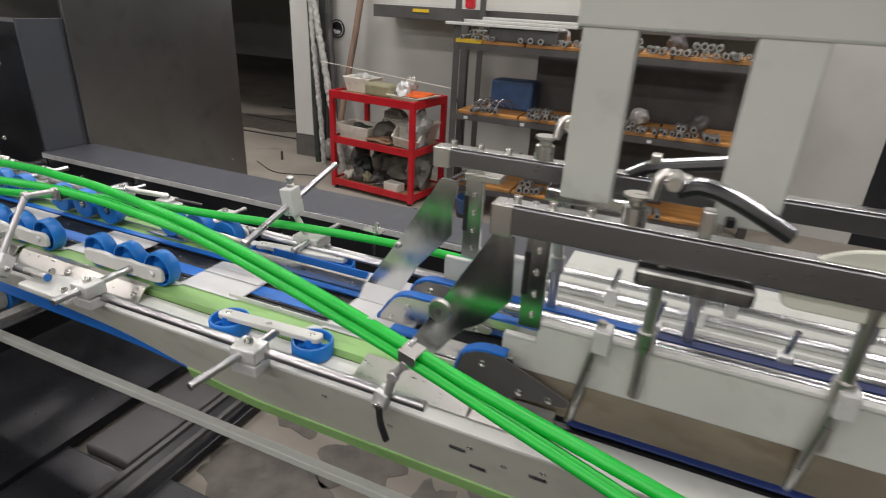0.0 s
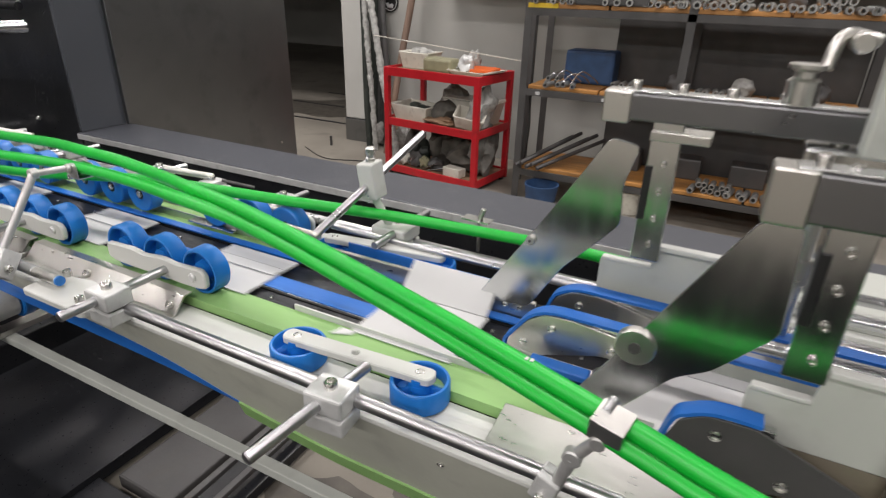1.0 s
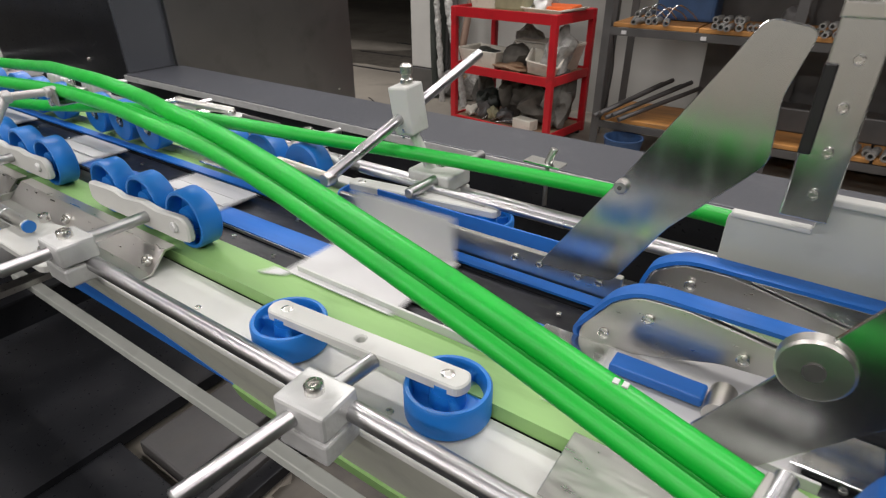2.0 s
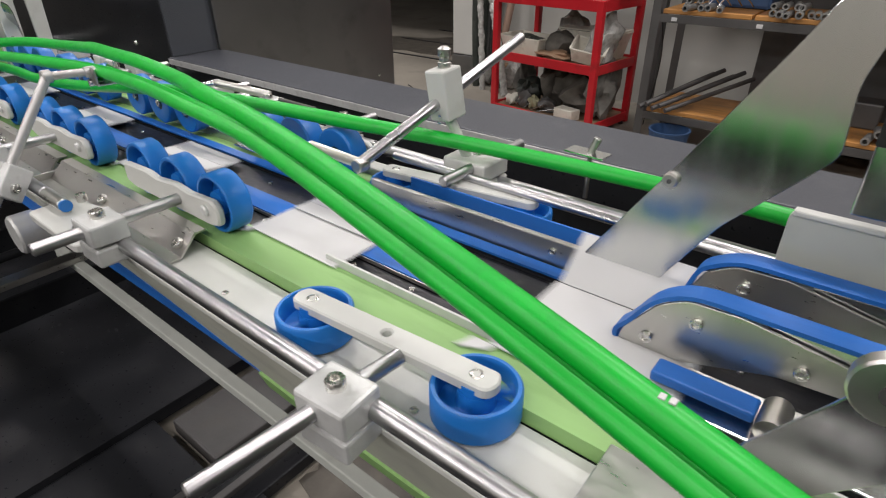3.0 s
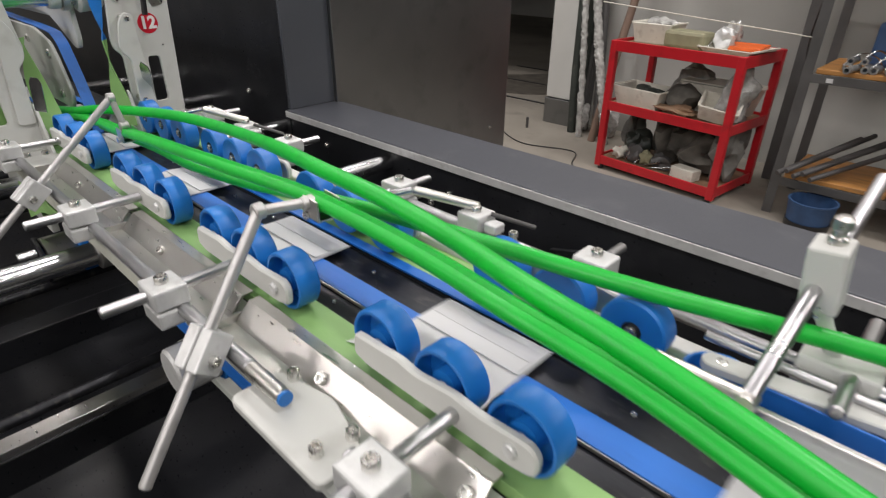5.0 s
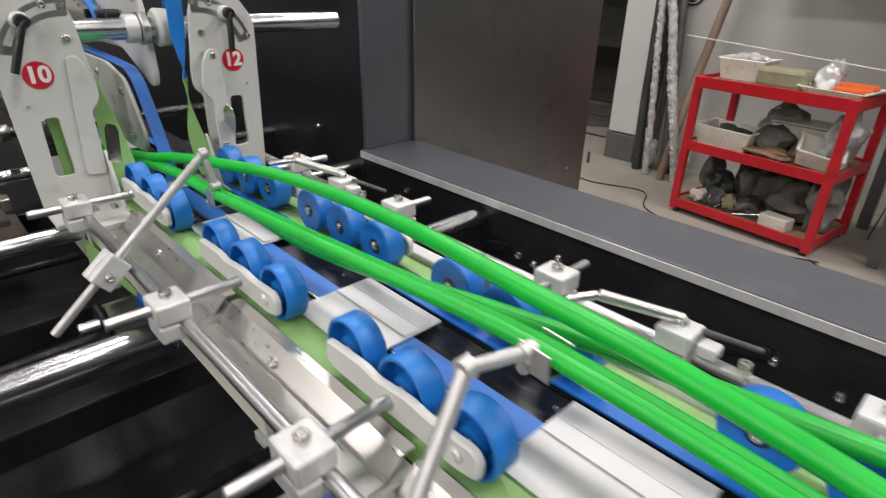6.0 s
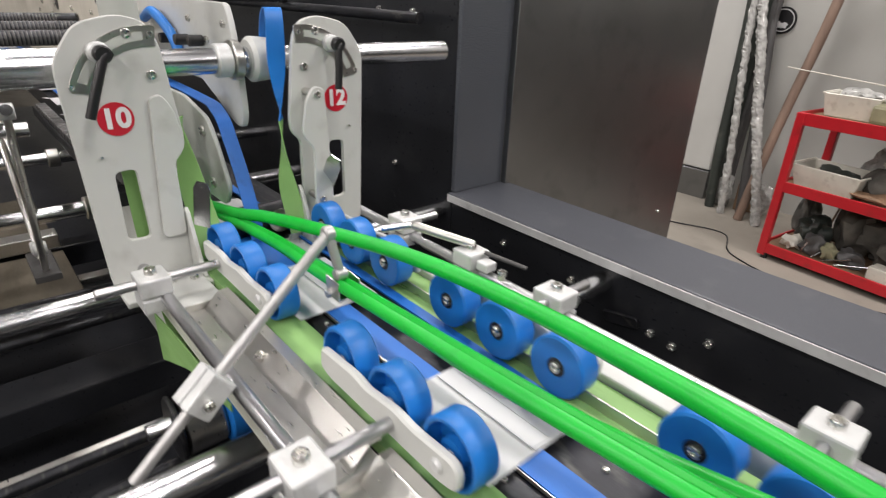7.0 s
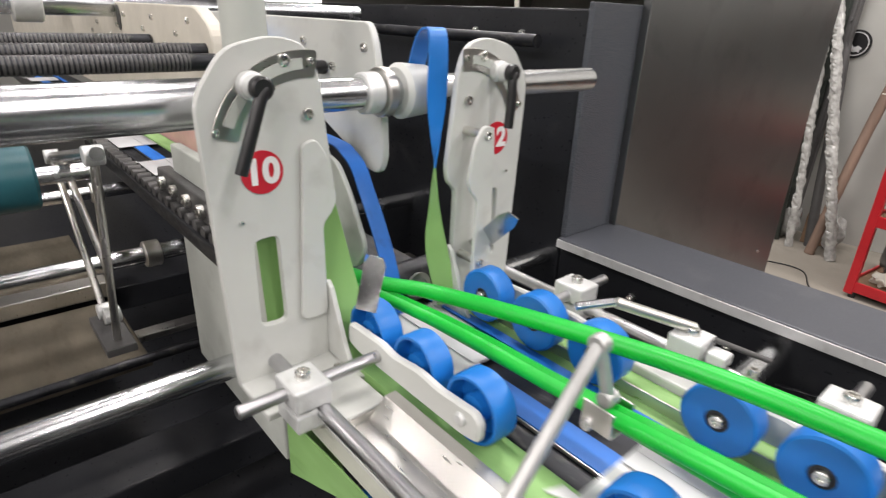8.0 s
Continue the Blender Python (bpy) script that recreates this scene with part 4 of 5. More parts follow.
for low, tip, w in (((-2.89, 1.215, 0.935), (-2.762, 1.172, 1.045), 0.017), ((-2.775, 0.893, 0.955), (-2.751, 0.896, 1.045), 0.015)):
    low, tip = Vector(low), Vector(tip)
    side = (tip - low).cross(Vector((0.74, -0.6, 0.3))).normalized() * w
    out = bmesh.new()
    face = [low - side, low + side, low.lerp(tip, 0.85) + side, tip + side * 0.6, tip - side * 0.6, low.lerp(tip, 0.85) - side]
    nrm = (tip - low).cross(side).normalized() * 0.0012
    va, vb = [out.verts.new(q - nrm) for q in face], [out.verts.new(q + nrm) for q in face]
    out.faces.new(va[::-1])
    out.faces.new(vb)
    for i in range(6):
        out.faces.new((va[i], va[(i + 1) % 6], vb[(i + 1) % 6], vb[i]))
    tagged(part("guide_tongue", out, POLISHED), "bent bright steel guide tongue beside the upright", "guide", "guide tongues")

# carriers beyond the uprights
c = thing("white_carrier", pose(0, 0, 0), "long white enamelled carrier beam with bolts", "carrier beam")
out = rounded([(-6.5, 1.12), (-6.5, 1.335), (-3.05, 1.327), (-3.035, 1.3), (-3.01, 1.2), (-3.005, 1.1), (-3.02, 1.068), (-3.055, 1.068), (-3.15, 1.11), (-3.25, 1.15), (-3.6, 1.17)], 0.014)
part("side_plate", slab(out, [], 0.014, Matrix.Translation((0, 1.099, 0)) @ PLANE_XZ, 0.002), WHITE, c, "white enamelled side plate")
for k in range(9):
    screw(c, pose(-3.06 - 0.11 * k, 1.085, 1.285 - 0.04 * (k % 2), 90), 0.008, 0.006)
part("cover", box((-6.5, 1.1, 1.14), (-3.2, 1.15, 1.3), 0.004), GREY_ENAMEL, c)
for k, (lx, lz) in enumerate(((-3.3, 1.235), (-3.2, 1.24), (-3.42, 1.23))):
    part("plunger", rod((lx, 1.084, lz), (lx, 1.05, lz), 0.013, 16, 0.002), BLACK_PLASTIC, c, "black plunger", True)
part("blue_hose", sweep([(-3.6, 1.07, 1.27), (-3.48, 1.06, 1.29), (-3.38, 1.065, 1.25), (-3.34, 1.07, 1.2)], ring(0.013, 10), 0, 6), BLUE, c, "blue hose", True)
c = thing("cream_carrier", pose(0, 0, 0), "cream enamelled carrier beam further along", "carrier beam")
part("side_plate", slab(rounded([(-7.0, 1.06), (-7.0, 1.35), (-3.5, 1.34), (-3.42, 1.3), (-3.4, 1.1), (-3.55, 1.06)], 0.03), [], 0.03, Matrix.Translation((0, 0.98, 0)) @ PLANE_XZ, 0.003), CREAM, c)
for k in range(12):
    screw(c, pose(-3.55 - 0.09 * k, 0.95, 1.31 - 0.03 * (k % 3), 90), 0.007, 0.005)
part("slot", slab([(-4.15 + 0.02 * a, 1.3 + 0.035 * b) for a, b in disc(1.0, 18)], [], 0.002, Matrix.Translation((0, 0.949, 0)) @ PLANE_XZ, 0), IRON, c)
part("pink_panel", box((-3.95, 0.93, 1.015), (-3.5, 0.949, 1.075), 0.003), PINK_PRINT, c, "pinkish printed panel")
part("side_plate", box((-3.5, 0.862, 0.52), (-3.02, 0.885, 1.06), 0.004), GREY_ENAMEL, c, "grey-white side plate")
part("chain_rail", box((-4.3, 0.82, 0.9), (-3.12, 0.86, 0.935), 0.003), BLACK_STEEL, c, "black chain rail")
for k in range(24):
    part("chain_link", rod((-4.22 + 0.045 * k, 0.825, 0.942), (-4.22 + 0.045 * k, 0.855, 0.942), 0.014, 10), IRON, c, "", True)
part("belt", box((-4.2, 0.885, 1.02), (-3.45, 0.92, 1.024)), LIME_BELT, c, "light green belt")
ribbon("blue_slant_belt", [((-3.9, 1.05, 1.13), (0, 0.016, 0)), ((-3.2, 1.05, 1.118), (0, 0.016, 0)), ((-3.06, 1.05, 1.1), (0, 0.016, 0)), ((-3.005, 1.05, 1.04), (0, 0.016, 0)), ((-2.945, 1.05, 0.937), (0, 0.016, 0)), ((-2.91, 1.05, 0.84), (0, 0.016, 0))], BLUE_BELT, "blue flat belt sloping down behind the uprights")
part("grey_cover", slab(rounded([(-4.3, 0.93), (-4.3, 1.12), (-3.2, 1.12), (-3.06, 1.09), (-3.02, 1.04), (-2.97, 0.95), (-3.0, 0.9), (-3.2, 0.9)], 0.02), [], 0.01, Matrix.Translation((0, 1.03, 0)) @ PLANE_XZ, 0.002), GREY_ENAMEL, c, "grey steel cover")
for gx, gz in ((-3.09, 1.055), (-3.3, 1.08), (-3.06, 0.94)):
    screw(c, pose(gx, 1.0205, gz, 90), 0.012, 0.006)
part("link_plate", box((-3.55, 0.84, 0.95), (-3.12, 0.87, 1.0), 0.004), IRON, c, "dark link plate")
for k in range(5):
    screw(c, pose(-3.5 + 0.08 * k, 0.8395, 0.975, 90), 0.014, 0.012)
n = thing("nip_roller", pose(-2.98, 1.12, 0.86), "dark nip roller between the uprights", "roller")
part("drum", rod((0, -0.1, 0), (0, 0.1, 0), 0.035, 22, 0.003), BLACK_STEEL, n, "", True)
part("bearing", lathe([(0, 0), (0.028, 0), (0.028, 0.006), (0.018, 0.008), (0.018, 0.004), (0, 0.004)], 22, m=pose(0.037, 0, 0, 0, 90)), STEEL, n, "", True)
t = thing("trigger_stand", pose(0, 0.68, 0), "thin steel linkage stand with a cross pin", "stand")
part("pin", rod((-3.9, 0, 0.97), (-3.24, 0, 1.11), 0.012, 12), CHROME, t, "", True)
for top, low in (((-3.86, 0, 0.98), (-3.52, 0, 0.66)), ((-3.28, 0, 1.1), (-3.44, 0, 0.66)), ((-3.78, 0.01, 0.99), (-3.44, 0.01, 0.82))):
    part("stem", rod(low, top, 0.008, 12), STEEL, t, "", True)
for cx, cz in ((-3.86, 0.98), (-3.28, 1.1), (-3.53, 0.69), (-3.44, 0.72)):
    part("collar", rod((cx, -0.016, cz), (cx, 0.016, cz), 0.018, 14, 0.002), ALUMINIUM, t, "", True)
part("foot", box((-3.58, -0.03, 0.64), (-3.4, 0.03, 0.66), 0.003), IRON, t)
p = thing("pillar", pose(-3.14, 0.9, 0), "grey round pillar behind the uprights", "pillar")
part("tube", rod((0.02, 0, 1.06), (-0.02, 0, 2.4), 0.036, 28), GREY_ENAMEL, p, "", True)
g = thing("gear_hub", pose(-2.74, 0.84, 0.565), "grey cast hub with a blue belt wheel under the carrier", "hub")
part("hub", rod((0, -0.06, 0), (0, 0.02, 0), 0.06, 28, 0.006), STEEL, g, "grey cast hub", True)
part("flange", rod((0, -0.072, 0), (0, -0.061, 0), 0.066, 28, 0.003), BLACK_STEEL, g, "dark flange ring", True)
part("belt_wheel", rod((0.01, 0.021, 0.01), (0.01, 0.06, 0.01), 0.07, 28, 0.003), BLUE, g, "blue belt wheel", True)
part("pin", rod((0.02, -0.12, 0.03), (0.02, -0.073, 0.03), 0.016, 18, 0.002), CHROME, g, "bright pin", True)
g = thing("gear_hub", pose(-1.88, 0.85, 0.66), "grey cast hub with a blue belt wheel under the carrier", "hub")
part("hub", rod((0, -0.06, 0), (0, 0.02, 0), 0.045, 28, 0.005), ALUMINIUM, g, "", True)
part("belt_wheel", rod((0.0, 0.02, 0), (0.0, 0.05, 0), 0.055, 28, 0.003), BLUE, g, "", True)

# ---- folding station at the right ----
def fin(y, outline, boss, label, lean=0.0):
    """An upright folding plate of polished steel with its hanger."""
    f = thing("folding_plate", pose(0, y, 0), label, "folding plate", "folding plates")
    part("sheet", slab(rounded(outline, 0.012), [], 0.004, PLANE_XZ, 0.0008), POLISHED, f, "polished steel sheet")
    part("boss", rod((boss[0], -0.011, boss[1]), (boss[0], 0.004, boss[1]), boss[2], 24, 0.002), STEEL, f, "round steel boss", True)
    part("boss_pin", rod((boss[0], -0.013, boss[1]), (boss[0], -0.008, boss[1]), boss[2] * 0.3, 16), IRON, f, "", True)
    return f


fa = fin(1.17, [(-0.722, 0.852), (-0.615, 0.858), (-0.559, 0.955), (-0.49, 1.035), (-0.472, 1.057), (-0.477, 1.124), (-0.46, 1.19), (-0.508, 1.198), (-0.536, 1.149), (-0.62, 1.01)], (-0.62, 0.997, 0.009), "tall slanting polished folding plate mirroring the green belts")
fb = fin(0.93, [(-0.465, 0.885), (-0.41, 0.87), (-0.34, 0.96), (-0.3, 0.985), (-0.243, 1.055), (-0.25, 1.188), (-0.292, 1.187), (-0.33, 1.12), (-0.42, 0.96)], (-0.392, 0.992, 0.026), "polished folding plate with a round boss beside the belts")
for f, hx, hz, bx in ((fa, -0.455, 1.0, -0.51), (fb, -0.235, 1.0, -0.284)):
    part("hanger", box((hx + 0.005, 0.006, hz), (hx + 0.05, 0.022, 1.235), 0.002), POLISHED, f, "grey steel hanger bar")
    part("spacer", box((hx + 0.004, 0.004, 1.07), (hx + 0.016, 0.03, 1.16), 0.002), BLACK_PLASTIC, f, "black spacer block")
    part("foot_bracket", box((hx + 0.004, 0.0, 1.2), (hx + 0.09, 0.05, 1.215), 0.002), STEEL, f)
    for k in range(4):
        screw(f, pose(hx + 0.03, 0.005, 1.03 + 0.045 * k, 90), 0.005, 0.005)
    screw(f, pose(hx + 0.012, 0.012, 1.235), 0.006, 0.02)

for y, x0, z0, z1, cx, gx in ((1.17, -0.512, 1.231, 1.27, 0.24, 0.415), (0.93, -0.284, 1.195, 1.248, 0.23, 0.29)):
    b = thing("cross_bar", pose(0, y, 0), "dark steel bar with bolts carrying the folding plates", "bar", "carrying bars")
    part("bar", box((x0, -0.02, z0), (x0 + 1.4, 0.02, z1), 0.003), DARK_BAR, b, "dark steel bar")
    part("end_block", box((x0 - 0.012, -0.022, z0 - 0.006), (x0 + 0.03, 0.022, z1 + 0.002), 0.003), STEEL, b, "pale end block")
    part("edge_strip", box((x0 + 0.01, -0.016, z1 + 0.001), (x0 + 1.39, 0.016, z1 + 0.004), 0.001), CHROME, b, "bright top strip")
    for k in range(4):
        screw(b, pose(x0 + 0.03 + 0.065 * k, 0.0, z1 + 0.004), 0.008, 0.012)
    c0, g0 = x0 + cx, x0 + gx
    part("clamp", lathe([(0, 0), (0.02, 0), (0.02, 0.03), (0.014, 0.034), (0.014, 0.042), (0.023, 0.046), (0.023, 0.051), (0, 0.051)], 24, m=pose(c0, 0, z1 + 0.004)), STEEL, b, "aluminium clamp knob", True)
    bm = sweep([(c0 + 0.02, 0, z1 + 0.05), (c0 + 0.03, 0.01, z1 + 0.09), (c0 + 0.07, 0.02, z1 + 0.085)], ring(0.009, 10), 0, 6)
    part("crank", bm, STEEL, b, "bright crank lever", True)
    path = [(g0, 0, z1 + 0.07), (g0 + 0.03, -0.004, z1 + 0.082), (g0 + 0.08, -0.006, z1 + 0.07), (g0 + 0.165, -0.004, z1 + 0.03)] if y < 1 else [(g0, 0, z1 - 0.004), (g0 + 0.04, -0.004, z1 + 0.02), (g0 + 0.09, -0.006, z1 + 0.032), (g0 + 0.18, -0.004, z1 + 0.05)]
    part("grip", sweep(path, [(a * 1.3, c) for a, c in ring(0.013, 12)], 0, 6), BLACK_PLASTIC, b, "black grip lever", True)
    part("grip_edge", sweep([(px, py, pz + 0.0125) for px, py, pz in path], [(a * 2.4, c) for a, c in ring(0.004, 8)], 0, 6), CHROME, b, "bright edge of the grip lever", True)
    part("grip_bracket", box((g0 + 0.04, -0.016, z1 + 0.005), (g0 + 0.06, 0.012, z1 + 0.05), 0.003), STEEL, b)
    part("pivot", rod((c0 + 0.05, -0.024, z1 + 0.085), (c0 + 0.05, 0.03, z1 + 0.085), 0.013, 16, 0.002), STEEL, b, "", True)
    for k in range(3):
        part("rod", rod((c0 + 0.06 + 0.3 * k, 0, z0), (c0 + 0.06 + 0.3 * k, 0, 0.92), 0.011, 14), STEEL, b, "", True)
        part("rod_collar", rod((c0 + 0.06 + 0.3 * k, 0, 1.02), (c0 + 0.06 + 0.3 * k, 0, 1.06), 0.017, 14, 0.002), STEEL, b, "", True)
    part("slide_block", box((c0 + 0.02, -0.04, z0 - 0.035), (c0 + 0.2, 0.03, z0 - 0.004), 0.006), POLISHED, b, "bright slide block")


def sled(y, nose, apex_x, top, end, label, skin=None, tail=0.24):
    """A belt over a nose plate."""
    s = thing("nose_sled", pose(0, y, 0), label, "belt nose", "belt noses")
    flat_pts = [(nose + 0.03, 0, 0.826), (nose + 0.012, 0, 0.8265), (nose + 0.001, 0, 0.833), (nose, 0, 0.845), (nose + 0.012, 0, 0.86), (apex_x - 0.03, 0, top - 0.028), (apex_x - 0.012, 0, top - 0.012), (apex_x + 0.008, 0, top - 0.003), (apex_x + 0.03, 0, top), (apex_x + 0.06, 0, top)]
    mids = [(q.x, q.z) for q in spline([Vector(q) for q in flat_pts], 5)] + [(end, top)]
    skins = ([], [])
    for i, (px, pz) in enumerate(mids):
        (ax, az), (cx, cz) = mids[max(i - 1, 0)], mids[min(i + 1, len(mids) - 1)]
        run = math.hypot(cx - ax, cz - az)
        for skin_pts, side in zip(skins, (0.0025, -0.0025)):
            skin_pts.append((px - side * (cz - az) / run, pz + side * (cx - ax) / run))
    bm = slab(skins[0] + skins[1][::-1], [], 0.026, Matrix.Translation((0, 0.013, 0)) @ PLANE_XZ, 0)
    part("belt", bm, BLUE_BELT, s, "blue belt")
    out = rounded([(nose + 0.004, 0.829), (nose + 0.006, 0.848), (apex_x - 0.022, top - 0.024), (apex_x + 0.006, top - 0.007), (apex_x + 0.06, top - 0.005), (apex_x + tail, 0.888), (apex_x + tail - 0.005, 0.872), (apex_x + 0.1, 0.862), (nose + 0.08, 0.836), (nose + 0.05, 0.825)], 0.008)
    part("side_plate", slab(out, [], 0.004, Matrix.Translation((0, -0.008, 0)) @ PLANE_XZ, 0.0006), skin or STEEL, s, "side plate with screws")
    part("rail", box((apex_x + 0.08, -0.006, top - 0.03), (end, 0.006, top - 0.006), 0.001), POLISHED, s)
    for sx, sz in ((nose + 0.035, 0.85), (apex_x + 0.02, top - 0.03), (apex_x + tail - 0.04, 0.88), (apex_x + tail * 0.5, 0.878)):
        screw(s, pose(sx, -0.0125, sz, 90), 0.007, 0.004)
    return s


sled(1.08, -0.62, -0.558, 0.919, 0.02, "blue belt rising over a brushed steel nose plate")
sled(1.16, -0.59, -0.535, 0.93, 0.02, "blue belt rising over a brushed steel nose plate")
sled(0.905, -0.357, -0.3, 0.95, -0.235, "short blue belt over a dark nose plate", IRON, 0.2)
for ny, nz in ((1.08, 0.918), (1.16, 0.929)):
    strip("navy_belt", ny - 0.013, ny + 0.013, nz, NAVY_BELT, "navy blue flat belt running on from the nose", 0.022, X1, 0.005)
part_b = thing("lower_belt_finger", pose(0, 1.03, 0), "short blue belt finger under the nose plates", "belt nose", "belt noses")
part("belt", box((-0.56, -0.014, 0.838), (-0.46, 0.014, 0.85), 0.003), BLUE_BELT, part_b, "blue belt")
part("roller", rod((-0.445, -0.02, 0.842), (-0.445, 0.02, 0.842), 0.014, 18), STEEL, part_b, "", True)
part("bed", box((-0.66, -0.03, 0.823), (-0.3, 0.04, 0.832), 0.002), POLISHED, part_b, "bright bed plate")


def side_sheet(y, x0, x1, zt, zs, xs, zb, label, mat):
    s = thing("side_sheet", pose(0, y, 0), label, "side sheet", "side sheets")
    out = rounded([(x0, zb), (x0, zt), (xs, zt), (xs + 0.004, zs), (x1, zs), (x1, zb)], 0.008)
    part("sheet", slab(out, [], 0.005, PLANE_XZ, 0.0008), mat, s)
    part("top_edge", box((xs + 0.006, -0.012, zs - 0.006), (x1, 0.006, zs + 0.003), 0.002), WHITE, s, "white folded edge")
    part("top_edge", box((x0 + 0.003, -0.008, zt - 0.004), (xs, 0.006, zt + 0.003), 0.002), WHITE, s, "white folded edge")
    return s


sn = side_sheet(0.945, -0.257, 1.6, 0.973, 1.02, -0.19, 0.9, "pale grey side sheet with a stepped top edge", GREY_ENAMEL)
bm = slab([(-0.25, 0), (1.6, 0), (1.6, 0.07), (-0.25, 0.07)], [], 0.003, pose(0, -0.03, 0.835, -22) @ PLANE_XZ, 0)
part("skirt", bm, OILY_STEEL, sn, "oily steel skirt plate")
for k, px in enumerate((-0.1, 0.28, 0.65)):
    part("post", rod((px, -0.03, 0.83), (px + 0.03, -0.02, 1.06), 0.0085, 14), STEEL, sn, "steel post", True)
    part("post_head", box((px + 0.018, -0.04, 1.0), (px + 0.05, 0.0, 1.05), 0.004), ALUMINIUM, sn)
side_sheet(1.2, -0.5, -0.27, 0.982, 1.022, -0.415, 0.862, "pale bluish grey side sheet behind the folding plates", GREY_ENAMEL)
for ry, rz in ((1.42, 0.862), (1.29, 0.872), (1.52, 0.862), (1.08, 0.95)):
    tagged(part("slide_rod", rod((-0.3, ry, rz), (1.8, ry, rz), 0.012, 18, 0.002), CHROME, None, "", True), "polished steel slide rod in the folding station", "rod", "slide rods")
d = thing("table_plate", pose(0, 0, 0), "grey steel table plate under the slide rods", "plate")
part("plate", box((-0.28, 1.25, 0.78), (1.8, 1.84, 0.8), 0.003), GREY_ENAMEL, d)
for ry in (1.4, 1.27, 1.5):
    part("rail", box((-0.28, ry, 0.801), (1.8, ry + 0.012, 0.84), 0.003), WHITE, d, "white enamelled rail")
part("inner_plate", box((-0.28, 0.96, 0.823), (1.8, 1.02, 0.85), 0.003), GREY_ENAMEL, d)
for hx, hy in ((-0.1, 1.42), (0.12, 1.42), (0.02, 1.29), (0.3, 1.29), (0.2, 1.52)):
    h = thing("rod_clamp", pose(hx, hy, 0.86), "small bright clamp on a slide rod", "clamp", "rod clamps")
    part("jaw", box((-0.016, -0.016, -0.02), (0.016, 0.016, 0.03), 0.004), ALUMINIUM, h)
    part("pin", rod((0, 0, 0.03), (0.01, 0, 0.09), 0.007, 12), CHROME, h, "", True)

cover = thing("machine_cover", pose(0, 0, 0), "grey enamelled guard frame over the folding station", "guard frame")
part("post", box((-0.205, 1.05, 1.236), (-0.11, 1.09, 1.62), 0.004), GREY_ENAMEL, cover, "grey upright")
part("post", box((0.07, 1.05, 1.236), (0.17, 1.09, 1.62), 0.004), GREY_ENAMEL, cover, "grey upright")
part("top_rail", box((-0.215, 1.045, 1.545), (1.8, 1.095, 1.66), 0.006), GREY_ENAMEL, cover, "grey top rail")
part("front_plate", slab(rounded([(0.183, 1.163), (0.18, 1.215), (0.205, 1.247), (0.25, 1.272), (0.32, 1.284), (1.6, 1.3), (1.6, 1.163)], 0.02), [], 0.012, Matrix.Translation((0, 0.935, 0)) @ PLANE_XZ, 0.002), PALE_ENAMEL, cover, "pale front plate with a rounded corner")
part("terminal_box", box((0.36, 1.0, 1.52), (0.46, 1.04, 1.58), 0.006), BLACK_PLASTIC, cover, "dark terminal box")
part("switch", box((0.09, 1.03, 1.24), (0.105, 1.049, 1.255), 0.001), BLACK_PLASTIC, cover)
part("stay", box((0.5, 1.05, 0.8), (0.58, 1.09, 1.545), 0.004), GREY_ENAMEL, cover, "grey upright")
part("bracket", box((-0.16, 1.091, 1.24), (-0.13, 1.17, 1.262), 0.002), GREY_ENAMEL, cover)
part("bracket", box((0.1, 1.091, 1.24), (0.13, 1.17, 1.262), 0.002), GREY_ENAMEL, cover)

# ---- red trolley ----
TROLLEY = pose(-2.815, 4.025, 0, 0, 0, -7)
T = thing("tool_trolley", TROLLEY, "red three-shelf steel trolley loaded with trays and rags", "trolley")
TW, TD = 0.855, 0.5
for z0, z1, top in ((0.035, 0.095, OLD_WOOD), (0.41, 0.47, OLD_WOOD), (0.785, 0.85, OLD_WOOD)):
    part("shelf_rim", box((0.002, 0, z0), (TW - 0.002, 0.012, z1), 0.003), RED_PAINT, T, "red painted rim")
    part("shelf_rim", box((0.002, TD - 0.012, z0), (TW - 0.002, TD, z1), 0.003), RED_PAINT, T, "red painted rim")
    part("shelf_rim", box((0, 0.013, z0), (0.012, TD - 0.013, z1), 0.003), RED_PAINT, T, "red painted rim")
    part("shelf_rim", box((TW - 0.012, 0.013, z0), (TW, TD - 0.013, z1), 0.003), RED_PAINT, T, "red painted rim")
    part("shelf", box((0.013, 0.013, z0 + 0.03), (TW - 0.013, TD - 0.013, z0 + 0.045)), top, T, "stained shelf board")
for lx in (0.0, TW - 0.038):
    for ly in (-0.004, TD - 0.034):
        part("leg", box((lx - 0.003, ly, 0.02), (lx + 0.041, ly + 0.038, 0.848), 0.004), RED_PAINT, T, "red painted leg")
for lx in (0.02, TW - 0.05):
    for ly in (0.01, TD - 0.04):
        part("foot", rod((lx + 0.015, ly + 0.012, 0), (lx + 0.015, ly + 0.012, 0.034), 0.018, 12), BLACK_PLASTIC, T, "black foot", True)


